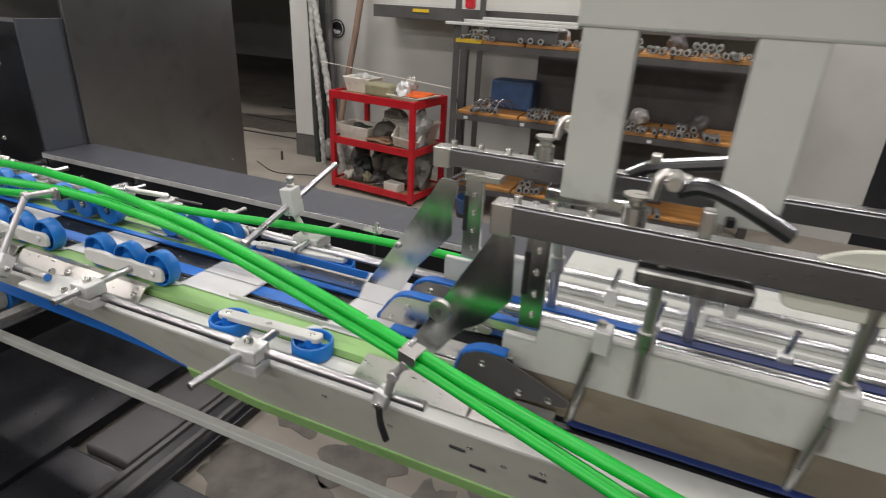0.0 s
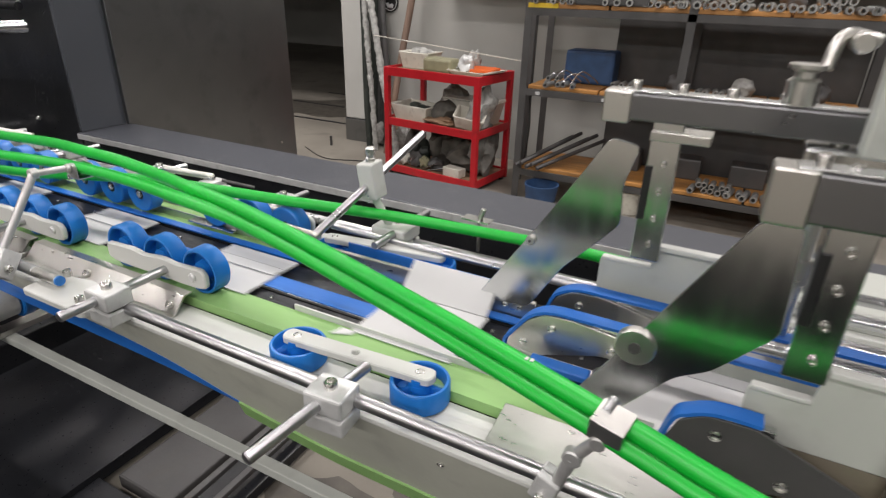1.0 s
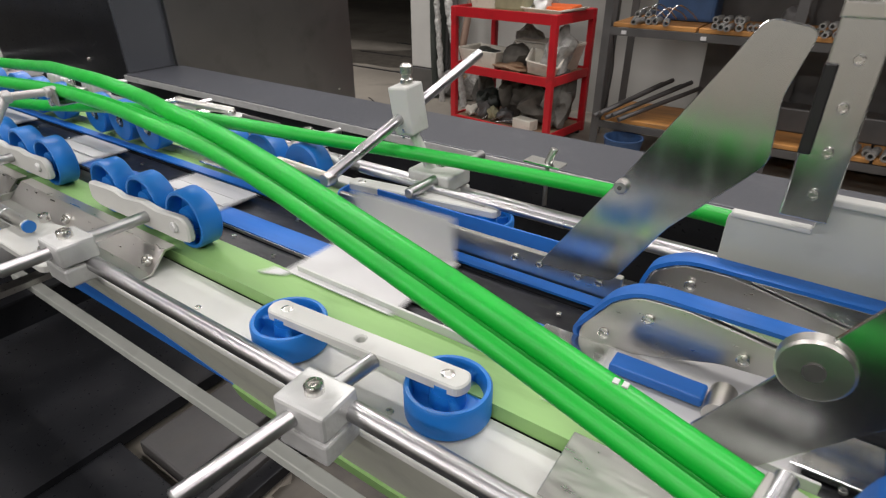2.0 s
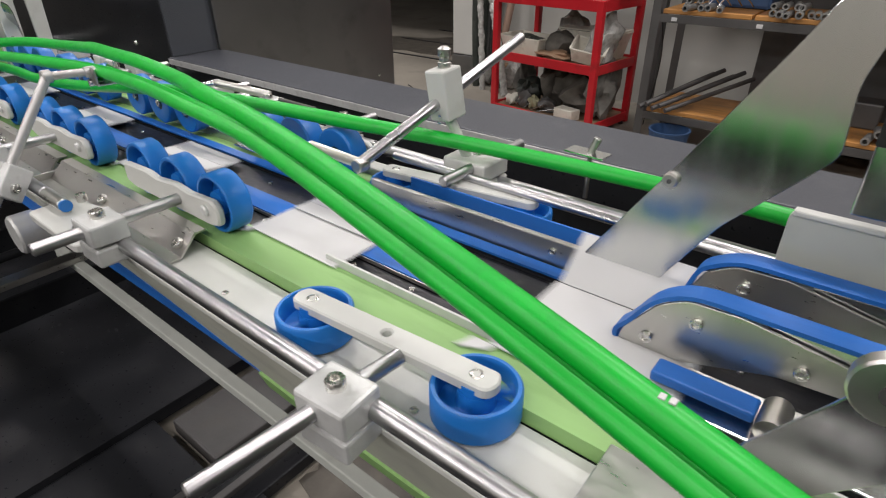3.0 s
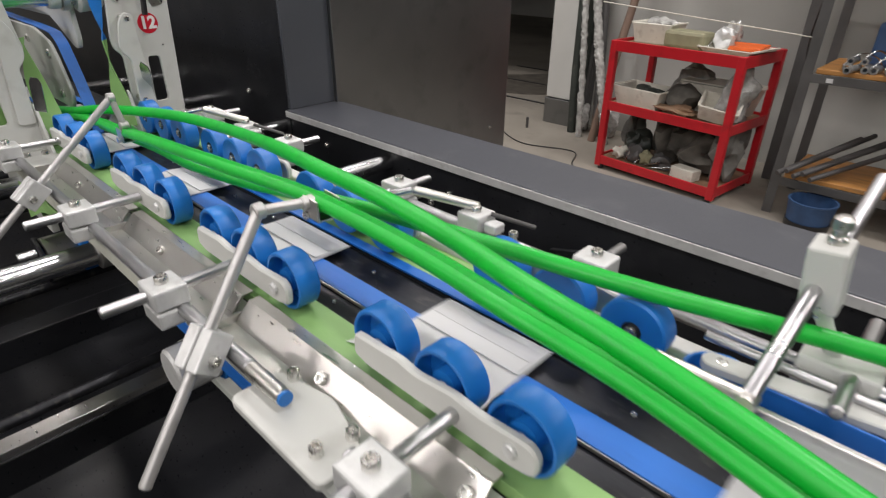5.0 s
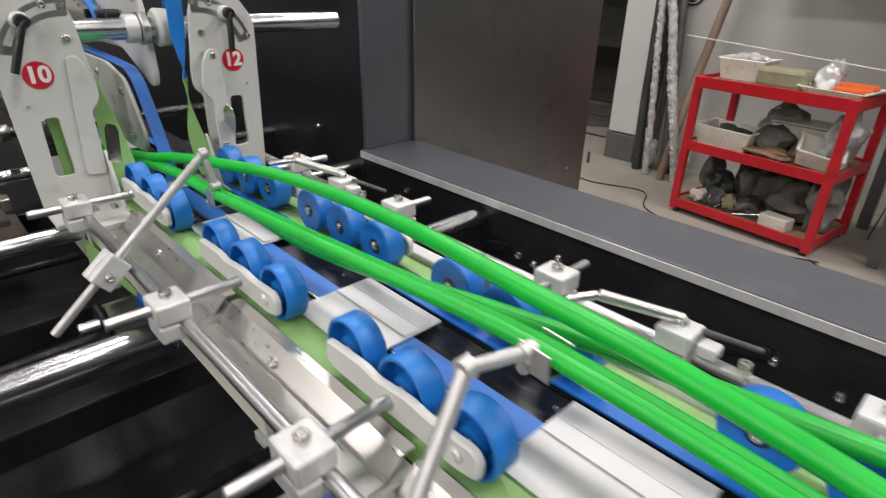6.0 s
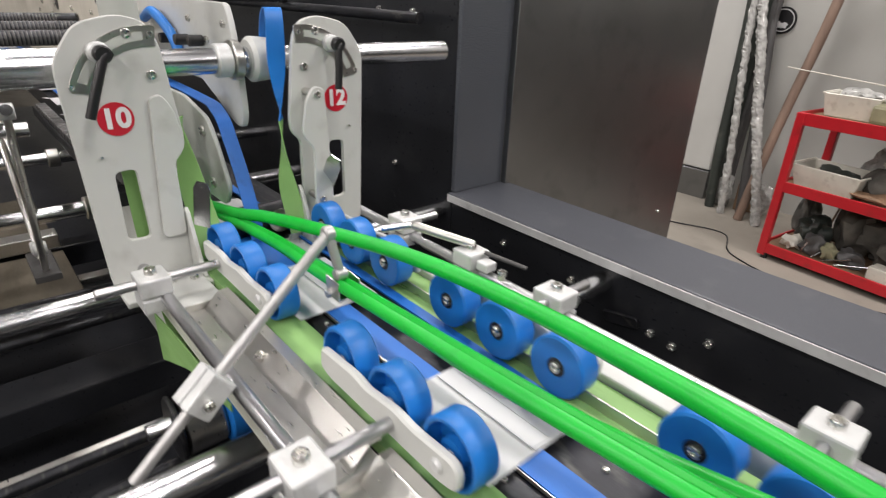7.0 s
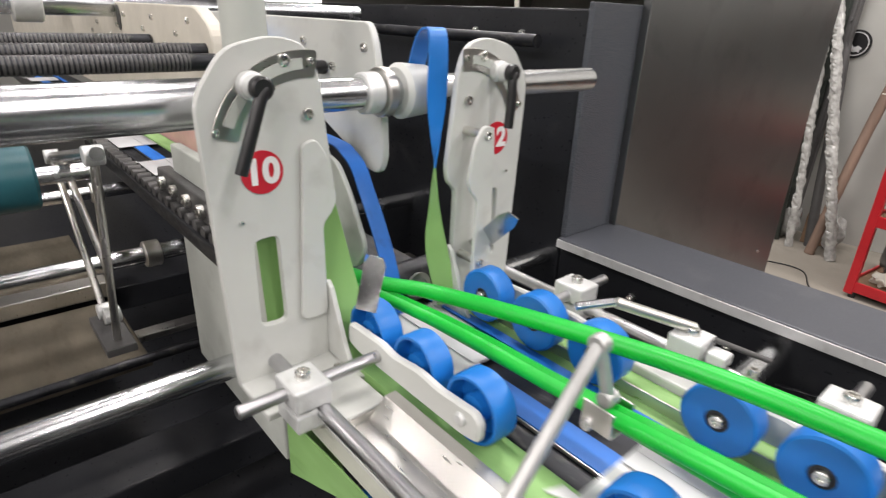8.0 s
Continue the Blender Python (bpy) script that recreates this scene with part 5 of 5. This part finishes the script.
def open_tray(m, w, d, h, mat, label):
    t = thing("parts_tray", m, label, "tray", "plastic trays")
    bm = bmesh.new()
    k, e = 0.82, 0.012
    lo = [bm.verts.new((sx * w / 2 * k, sy * d / 2 * k, 0)) for sx, sy in ((-1, -1), (1, -1), (1, 1), (-1, 1))]
    hi = [bm.verts.new((sx * w / 2, sy * d / 2, h)) for sx, sy in ((-1, -1), (1, -1), (1, 1), (-1, 1))]
    ih = [bm.verts.new((sx * (w / 2 - e), sy * (d / 2 - e), h)) for sx, sy in ((-1, -1), (1, -1), (1, 1), (-1, 1))]
    il = [bm.verts.new((sx * (w / 2 * k - e), sy * (d / 2 * k - e), 0.008)) for sx, sy in ((-1, -1), (1, -1), (1, 1), (-1, 1))]
    bm.faces.new(lo[::-1])
    bm.faces.new(il)
    for a, b in ((lo, hi), (hi, ih), (ih, il)):
        for i in range(4):
            bm.faces.new((a[i], a[(i + 1) % 4], b[(i + 1) % 4], b[i]))
    bmesh.ops.bevel(bm, geom=list(bm.edges), offset=0.004, segments=1, affect="EDGES")
    part("basin", bm, mat, t)
    for rx, ry in ((-1, 0), (1, 0)):
        part("rim", box((rx * w / 2 - 0.006, -d / 2, h - 0.006), (rx * w / 2 + 0.006, d / 2, h + 0.004), 0.002), mat, t)
    return t


def lump(name, m, size, mat, label, category, seed=1, rough_k=0.35):
    bm = bmesh.new()
    bmesh.ops.create_icosphere(bm, subdivisions=3, radius=1)
    for v in bm.verts:
        f = 1 + 0.85 * rough_k * noise.noise(v.co * 1.7 + Vector((seed * 3.1, 0, 0))) + 0.035 * noise.noise(v.co * 4 + Vector((0, seed, 0)))
        v.co = Vector((v.co.x * size[0] * f, v.co.y * size[1] * f, max(-0.75, v.co.z) * size[2] * f))
    low = min(v.co.z for v in bm.verts)
    bmesh.ops.translate(bm, verts=bm.verts, vec=(0, 0, -low))
    ob = tagged(part(name, bm, mat, None, "", True), label, category)
    ob.matrix_basis = m
    return ob


def cardbox(name, m, size, mat, label, category, bevel=0.006):
    ob = tagged(part(name, box((-size[0] / 2, -size[1] / 2, 0), (size[0] / 2, size[1] / 2, size[2]), bevel), mat), label, category)
    ob.matrix_basis = m
    return ob


def on_trolley(x, y, z, rx=0, ry=0, rz=0):
    return TROLLEY @ pose(x, y, z, rx, ry, rz)


LOW, MIDDLE, TOP = 0.081, 0.451, 0.831
open_tray(on_trolley(0.21, 0.16, MIDDLE, 0, 0, -3), 0.36, 0.25, 0.12, TRAY_PLASTIC, "off-white plastic tray of small parts on the trolley")
lump("metal_fitting", on_trolley(0.22, 0.16, MIDDLE + 0.009), (0.12, 0.08, 0.06), DARK_PROFILE, "dark metal fittings in a plastic tray", "fitting", 3, 0.7)
cardbox("paper_slip", on_trolley(0.27, 0.2, MIDDLE + 0.06, 24, 10, 20), (0.12, 0.08, 0.004), CARD, "pale paper slip leaning in the tray", "paper", 0.001)
open_tray(on_trolley(0.6, 0.36, MIDDLE, 0, 0, 2), 0.44, 0.2, 0.17, TRAY_PLASTIC, "off-white plastic bin at the back of the trolley")
cardbox("grey_lid", on_trolley(0.6, 0.36, MIDDLE + 0.175, 0, 0, 2), (0.45, 0.21, 0.01), TRAY_PLASTIC, "off-white lid on the plastic bin", "lid", 0.004)
open_tray(on_trolley(0.7, 0.14, MIDDLE + 0.03, 22, 10, 22), 0.22, 0.17, 0.1, TRAY_PLASTIC, "tilted white plastic tray with a clear bag")
lump("plastic_bag", on_trolley(0.4, 0.4, MIDDLE), (0.14, 0.08, 0.14), FILM, "crumpled clear plastic bag on the middle shelf", "bag", 5, 0.6)
lump("plastic_bag", on_trolley(0.78, 0.2, MIDDLE), (0.07, 0.12, 0.15), FILM, "crumpled clear plastic bag hanging over the shelf", "bag", 6, 0.8)
lump("dark_part", on_trolley(0.44, 0.2, MIDDLE), (0.1, 0.12, 0.09), RAG, "dark machine part on the middle shelf", "machine part", 9)
lump("oily_rag", on_trolley(0.48, 0.08, MIDDLE), (0.12, 0.06, 0.03), OLD_WOOD, "brown oily rag on the middle shelf", "rag", 10, 0.8)
for lx, ly, sx, sy, sz, mat, lab, kind_name in (
        (0.35, 0.3, 0.11, 0.12, 0.17, RAG, "black drum standing on the bottom shelf", "drum"), (0.62, 0.28, 0.2, 0.15, 0.13, RAG, "heap of dark sacking on the bottom shelf", "sacking"),
        (0.5, 0.4, 0.2, 0.08, 0.2, SACK, "grey sacking piled on the bottom shelf", "sacking"), (0.17, 0.22, 0.08, 0.09, 0.1, DARK_PROFILE, "dark machine part on the bottom shelf", "fitting"),
        (0.24, 0.1, 0.06, 0.05, 0.06, IRON, "small metal fitting on the bottom shelf", "fitting"), (0.13, 0.1, 0.05, 0.05, 0.04, TRAY_PLASTIC, "crumpled white wrapper on the bottom shelf", "wrapper"),
        (0.33, 0.09, 0.04, 0.03, 0.05, OLIVE_BOX, "small brown tin on the bottom shelf", "tin"), (0.78, 0.25, 0.07, 0.16, 0.2, SACK, "grey bag at the end of the bottom shelf", "sacking"),
        (0.42, 0.12, 0.07, 0.05, 0.05, IRON, "small metal fitting on the bottom shelf", "fitting"), (0.08, 0.3, 0.05, 0.1, 0.15, SACK, "grey cloth at the end of the bottom shelf", "sacking")):
    lump(kind_name, on_trolley(lx, ly, LOW), (sx, sy, sz), mat, lab, kind_name, 11 + round(100 * lx), 0.75)
cardbox("white_block", on_trolley(0.62, 0.08, LOW, 0, 0, -6), (0.16, 0.09, 0.07), TRAY_PLASTIC, "white block on the trolley's bottom shelf", "block")
for k in range(4):
    bm = rod((0, 0, 0), (0.03 + 0.05 * k, 0.05 * (k % 2), 0.1 - 0.02 * k), 0.005, 8)
    ob = tagged(part("tool", bm, CHROME, None, "", True), "bright hand tool on the trolley's bottom shelf", "tool")
    ob.matrix_basis = on_trolley(0.2 + 0.06 * k, 0.06, LOW + 0.005)
for k, (x0, y0, x1, z1) in enumerate(((0.15, 0.45, 0.2, 0.36), (0.24, 0.44, 0.2, 0.37), (0.3, 0.45, 0.34, 0.34))):
    bm = rod((x0, y0, LOW + 0.006), (x1, y0, z1), 0.006, 8)
    bm.transform(TROLLEY)
    tagged(part("stick", bm, TRAY_PLASTIC if k % 2 else OLD_WOOD, None, "", True), "thin stick leaning at the back of the bottom shelf", "stick")
open_tray(on_trolley(0.17, 0.24, TOP, 0, 0, 3), 0.27, 0.2, 0.12, TRAY_PLASTIC, "white plastic box on the trolley top")
lump("wrapper", on_trolley(0.17, 0.25, TOP + 0.06), (0.1, 0.07, 0.045), FILM, "crumpled white wrapper in the plastic box", "wrapper", 41, 0.7)
cardbox("olive_tin", on_trolley(0.42, 0.17, TOP, 0, 0, -3), (0.26, 0.14, 0.1), OLIVE_BOX, "olive metal tin on the trolley top", "tin", 0.02)
lump("plastic_bag", on_trolley(0.6, 0.34, TOP), (0.05, 0.04, 0.08), FILM, "crumpled clear wrapper on the trolley top", "bag", 17, 0.7)
lump("metal_fitting", on_trolley(0.62, 0.2, TOP), (0.06, 0.05, 0.06), ALUMINIUM, "small bright fitting on the trolley top", "fitting", 18, 0.7)
open_tray(on_trolley(0.7, 0.22, TOP, 0, 0, -4), 0.32, 0.3, 0.035, TRAY_PLASTIC, "shallow off-white tray on the trolley top")
cardbox("orange_folder", on_trolley(0.73, 0.26, TOP + 0.025, 3, 0, 6), (0.2, 0.16, 0.02), ORANGE, "orange plastic folder in the shallow tray", "folder", 0.003)
for k in range(3):
    bm = rod((0, 0, 0), (0.05 + 0.03 * k, 0.06, 0.1 - 0.04 * k), 0.004, 8)
    ob = tagged(part("tool", bm, CHROME, None, "", True), "thin bright hand tool on the trolley top", "tool")
    ob.matrix_basis = on_trolley(0.54 + 0.03 * k, 0.14, TOP + 0.005)

# ---- steel shelves ----
S = thing("storage_rack", pose(0, 0, 0), "angle-iron rack with orange wooden boards", "rack")
for px in (-1.72, -0.72, 0.3):
    for py in (4.05, 4.55):
        part("post", box((px, py, 0), (px + 0.05, py + 0.006, 1.75), 0.001), IRON, S, "grey angle-iron post")
        part("post_flange", box((px, py + 0.007, 0), (px + 0.006, py + 0.05, 1.75), 0.001), IRON, S)
for z in (0.22, 0.79, 1.3):
    for k in range(4):
        x0 = -1.66 + 0.49 * k
        part("board", box((x0, 4.062, z), (x0 + 0.475, 4.545, z + 0.025), 0.003), WOOD, S, "orange varnished board")
    part("beam", box((-1.67, 4.05, z - 0.045), (0.29, 4.056, z - 0.001), 0.001), IRON, S, "grey shelf beam")
    part("beam", box((-1.67, 4.55, z - 0.045), (0.29, 4.556, z - 0.001), 0.001), IRON, S, "grey shelf beam")
part("yellow_label", box((-1.7, 4.044, 1.302), (-1.5, 4.0495, 1.33)), YELLOW, S, "yellow label strip")
for k in range(4):
    part("white_tag", box((-1.6 + 0.45 * k, 4.044, 0.755), (-1.57 + 0.45 * k, 4.049, 0.775)), CARD, S, "small white tag")


def tube_piece(x, y, z, r, l, yaw):
    key = round(r, 4)
    prof = [(r * 0.55, 0), (r, 0), (r, l), (r * 0.55, l), (r * 0.55, l * 0.05)]
    ob = part("steel_bush", lathe(prof, 14, m=pose(0, 0, 0, 90)), DULL_STEEL, None, "", True)
    tagged(ob, "machined steel bush lying on a rack board", "bush", "steel bushes")
    ob.matrix_basis = pose(x, y, z + r, 0, 0, yaw)
    return ob


rng = random.Random(8)
for row, (z, xs, n, r) in enumerate(((0.815, -1.54, 5, 0.021), (0.815, -1.1, 9, 0.02), (0.815, -0.6, 12, 0.02), (0.815, -0.1, 7, 0.022), (0.245, -1.12, 4, 0.027), (0.245, -0.5, 10, 0.022), (1.325, -1.62, 7, 0.019), (1.325, -1.25, 12, 0.022), (1.325, -0.7, 12, 0.024), (1.325, -0.1, 8, 0.024))):
    for k in range(n):
        tube_piece(xs + 2.06 * r * k, 4.13 + 0.05 * rng.random(), z, r * (0.8 + 0.2 * rng.random()), 0.07 + 0.08 * rng.random(), rng.uniform(-14, 14))
    for k in range(n // 2):
        tube_piece(xs + r + 2.06 * r * k * 1.02, 4.15 + 0.04 * rng.random(), z + r * 1.7, r * (0.8 + 0.15 * rng.random()), 0.1, rng.uniform(-9, 9))
for k in range(5):
    bm = rod((-1.68 + 0.04 * k, 3.98, 0.262 + 0.022 * (k % 2)), (-1.42 + 0.06 * k, 4.5, 0.4 + 0.03 * (k % 2)), 0.014, 12)
    tagged(part("steel_rod", bm, IRON, None, "", True), "loose steel rod lying on the low rack board", "rod", "loose rods")
for k in range(4):
    bm = sweep([(-1.56 + 0.06 * k, 4.1, 0.84), (-1.5 + 0.06 * k, 4.12, 0.9 + 0.02 * (k % 2)), (-1.44 + 0.06 * k, 4.2, 0.88), (-1.42 + 0.06 * k, 4.3, 0.83)], ring(0.004, 6), 0, 5)
    tagged(part("bent_wire", bm, CHROME, None, "", True), "bent bright wire on the rack board", "wire", "bent wires")
cardbox("blue_case", pose(-1.32, 4.4, 0.816), (0.34, 0.2, 0.22), BLUE_BOX, "dull blue tool case on the rack", "case", 0.02)
for k in range(6):
    lump("wrapped_part", pose(-1.0 + 0.2 * k + 0.05 * (k % 2), 4.38, 0.816 if k % 2 else 1.326), (0.07, 0.06, 0.06), FILM if k % 3 == 0 else IRON, "wrapped machine part on a rack board", "machine part", 30 + k, 0.4)
for k in range(3):
    cardbox("carton_box", pose(-1.0 + 0.4 * k, 4.42, 0.246), (0.22, 0.16, 0.14), IRON, "dark parts box on the low rack board", "box", 0.01)
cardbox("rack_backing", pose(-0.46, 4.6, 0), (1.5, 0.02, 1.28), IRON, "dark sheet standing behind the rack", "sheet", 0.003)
b = thing("paint_bucket", pose(-1.47, 3.98, 0), "blue and black plastic bucket under the rack", "bucket")
part("pail", lathe([(0, 0), (0.1, 0), (0.118, 0.15), (0.122, 0.152), (0.122, 0.16), (0.11, 0.16), (0.095, 0.012), (0, 0.012)], 28), BLUE_BOX, b, "", True)
part("base_band", lathe([(0.103, 0.002), (0.108, 0.002), (0.112, 0.045), (0.107, 0.045)], 28), BLACK_PLASTIC, b, "black band", True)
b = thing("paint_bucket", pose(-0.9, 4.2, 0), "white plastic bucket under the rack", "bucket")
part("pail", lathe([(0, 0), (0.1, 0), (0.118, 0.15), (0.122, 0.152), (0.122, 0.16), (0.11, 0.16), (0.095, 0.012), (0, 0.012)], 28), TRAY_PLASTIC, b, "", True)

# overhead beam and the things on it
B = thing("overhead_rack", pose(0, 0, 0), "long grey steel beam shelf along the wall", "rack")
part("beam", box((-2.74, 4.62, 1.42), (0.6, 4.66, 1.52), 0.003), IRON, B, "grey steel beam")
part("deck", box((-2.74, 4.661, 1.5), (0.6, 4.95, 1.52), 0.003), GREY_ENAMEL, B)
for px in (-1.9, 0.5):
    part("post", box((px, 4.63, 0), (px + 0.06, 4.69, 1.419), 0.002), IRON, B, "grey steel post")
part("yellow_label", box((-2.35, 4.614, 1.475), (-2.2, 4.619, 1.5)), YELLOW, B, "yellow label")
cardbox("red_can", pose(-1.88, 4.75, 1.521), (0.08, 0.08, 0.14), RED_PAINT, "red can on the beam shelf", "can", 0.02)
for k in range(3):
    bm = box((-1.78 + 0.12 * k, 4.02 + 0.06 * k, 1.42 + 0.02 * k), (-0.95 + 0.12 * k, 4.06 + 0.06 * k, 1.44 + 0.02 * k), 0.003)
    tagged(part("white_profile", bm, WHITE), "white aluminium profile lying on the rack top", "profile", "white profiles")
cardbox("profile_rest", pose(-1.2, 4.2, 1.326), (0.5, 0.3, 0.092), IRON, "dark box under the white profiles", "box", 0.01)

# wall corner: wrapped poles, timber and the round plate
for k, (x0, y0, x1, y1, r, mat, lab, h1) in enumerate(((-3.29, 4.58, -3.53, 4.745, 0.024, FILM, "pole wrapped in crumpled clear film", 2.1), (-3.03, 4.53, -3.52, 4.745, 0.03, FILM, "pole wrapped in crumpled clear film", 1.8),
                                                       (-3.16, 4.55, -2.96, 4.92, 0.03, BATTEN, "brown timber batten leaning on the wall", 2.0), (-3.41, 4.66, -3.515, 4.745, 0.034, DARK_PROFILE, "dark grey pole leaning on the column", 2.2), (-3.2, 4.7, -3.47, 4.94, 0.03, IRON, "dark grey pole leaning on the wall", 2.0))):
    pts = [(x0 + (x1 - x0) * u + 0.006 * math.sin(9 * u + k), y0 + (y1 - y0) * u, 0.0 + h1 * u) for u in (0, 0.2, 0.4, 0.6, 0.8, 1)]
    bm = sweep(pts, ring(r, 14), 60, 26 if mat is FILM else 8)
    if mat is FILM:
        for v in bm.verts:
            v.co += Vector((1, 1, 0)) * (0.007 * noise.noise(v.co * 24) + 0.006 * noise.noise(v.co * 75))
    tagged(part("leaning_pole", bm, mat, None, "", mat is not FILM), lab, "pole", "leaning poles")
for px, pw, mat, lab in ((-3.47, 0.08, DARK_PROFILE, "dark green steel profile leaning beside the column"), (-3.4, 0.05, IRON, "narrow grey steel profile leaning on the wall")):
    bm = box((0, -0.03, 0), (pw, 0.03, 2.3), 0.004)
    box((0.015, -0.038, 0.02), (pw - 0.015, -0.031, 2.28), 0.002, bm)
    for k in range(5):
        rod((pw / 2, -0.038, 0.3 + 0.37 * k), (pw / 2, -0.048, 0.3 + 0.37 * k), 0.012, 8, bm=bm)
    ob = tagged(part("leaning_profile", bm, mat), lab, "profile", "leaning profiles")
    ob.matrix_basis = pose(px, 4.8, 0.002, -2.5)
for k, wx in enumerate((-3.36, -3.1)):
    lump("packing_wad", pose(wx, 4.74, 0.0), (0.06, 0.055, 0.12), FILM, "crumpled packing wad at the foot of the poles", "wad", 50 + k, 0.6)
cardbox("packing_box", pose(-3.21, 4.8, 0.001, 0, 0, 12), (0.15, 0.1, 0.19), OLD_WOOD, "brown cardboard box standing behind the wrapped poles", "box", 0.004)
R = thing("round_wall_plate", pose(-3.35, 4.965, 1.273), "black round plate with a pale ring on the wall", "plate")
part("disc", lathe([(0, 0), (0.085, 0), (0.085, 0.008), (0, 0.008)], 32, m=pose(0, 0, 0, 90)), BLACK_PLASTIC, R, "", True)
part("ring", lathe([(0.066, 0.0085), (0.072, 0.0085), (0.072, 0.01), (0.066, 0.01)], 32, m=pose(0, 0, 0, 90)), CARD, R, "pale ring", True)
part("mark", slab(arc(0, 0, 0.018, 0.048, 190, 330), [], 0.002, Matrix.Translation((0, -0.0085, 0)) @ PLANE_XZ, 0), CARD, R, "pale mark")
for k in range(3):
    part("dot", rod((-0.025 + 0.025 * k, -0.0085, -0.045), (-0.025 + 0.025 * k, -0.0105, -0.045), 0.006, 10), CARD, R, "pale dot")
tagged(part("rope", rod((-2.95, 4.1, 1.06), (-1.72, 4.08, 0.96), 0.003, 6), TRAY_PLASTIC), "thin white cord strung to the rack post", "cord")
for k, pts in enumerate((((-3.9, 4.3, 0.006), (-3.5, 4.1, 0.006), (-3.1, 4.2, 0.006), (-2.9, 3.9, 0.006), (-2.4, 3.75, 0.006), (-1.9, 3.9, 0.006)), ((-1.95, 3.9, 0.006), (-1.8, 3.75, 0.006), (-1.85, 3.6, 0.006)), ((-1.72, 4.1, 1.2), (-1.78, 4.3, 0.9), (-1.74, 4.4, 0.5), (-1.8, 4.45, 0.006)))):
    tagged(part("floor_cable", sweep(pts, ring(0.004, 8), 0, 10), CABLE, None, "", True), "thin black cable trailing on the floor", "cable", "loose cables")
tagged(part("floor_bolt", rod((-3.75, 4.5, 0), (-3.75, 4.5, 0.09), 0.012, 10), IRON, None, "", True), "anchor bolt standing in the concrete", "bolt")

# ---- cartons on the belts ----
SPEED, PITCH, START, LENGTH = 1.0875, 0.465, -0.0553, 0.2
base_bm = slab([(-LENGTH, 0.966), (0, 0.966), (0, 1.128), (-LENGTH, 1.128)], [], 0.0018, pose(0, 0, 0), 0)
tab_bm = slab([(-LENGTH - 0.03, 0.94), (-LENGTH + 0.005, 0.955), (-LENGTH + 0.01, 0.9655), (-LENGTH - 0.02, 0.9655)], [], 0.0015, pose(0, 0, 0), 0)
flap_bm = slab([(-LENGTH + 0.004, 0.0005), (-0.004, 0.0005), (-0.004, 0.078), (-LENGTH + 0.004, 0.078)], [], 0.0015, pose(0, 0, 0.001), 0)
band_bm = slab([(-LENGTH + 0.006, 0.002), (-0.006, 0.002), (-0.006, 0.045), (-LENGTH + 0.006, 0.045)], [], 0.0006, pose(0, 0, 0.0002), 0)
first = thing("carton_blank", pose(0, 0, 0.832), "white folded carton blank riding on the belts", "carton", "carton blanks")
part("panel", base_bm, CARD, first, "white cartonboard panel")
part("tab", tab_bm, CARD, first)
flap = part("flap", flap_bm, CARD, first, "white side flap")
part("printed_band", band_bm, CARD_SILVER, flap, "silvery printed band")
CARTONS = [(first, -6)] + [(copy_thing(first, pose(START + PITCH * k, 0, 0.832)), k) for k in range(-5, 21)]


def motions():
    for ob, k in CARTONS:
        rows = [(t, pose(START + PITCH * k - SPEED * t, 0, 0.832)) for t in range(0, 9)]
        walk(ob, rows)
        wing = next(c for c in ob.children if c.name.startswith("flap"))
        rows = []
        for i in range(81):
            x = START + PITCH * k - SPEED * i / 10 - LENGTH / 2
            u = min(1, max(0, (-0.82 - x) / 0.26))
            a = 40 + 136 * u * u * (3 - 2 * u)
            rows.append((i / 10, pose(0, 1.129, 0.001, a)))
        walk(wing, rows)
    step = 1.36 / (SPEED / RADIUS)
    n = math.ceil(8.0 / step)
    for ob, m, rate in SPIN:
        walk(ob, [(8.0 * i / n, m @ pose(0, 0, 0, 0, 0, rate * math.degrees(SPEED / RADIUS * 8.0 * i / n))) for i in range(n + 1)])


motions()
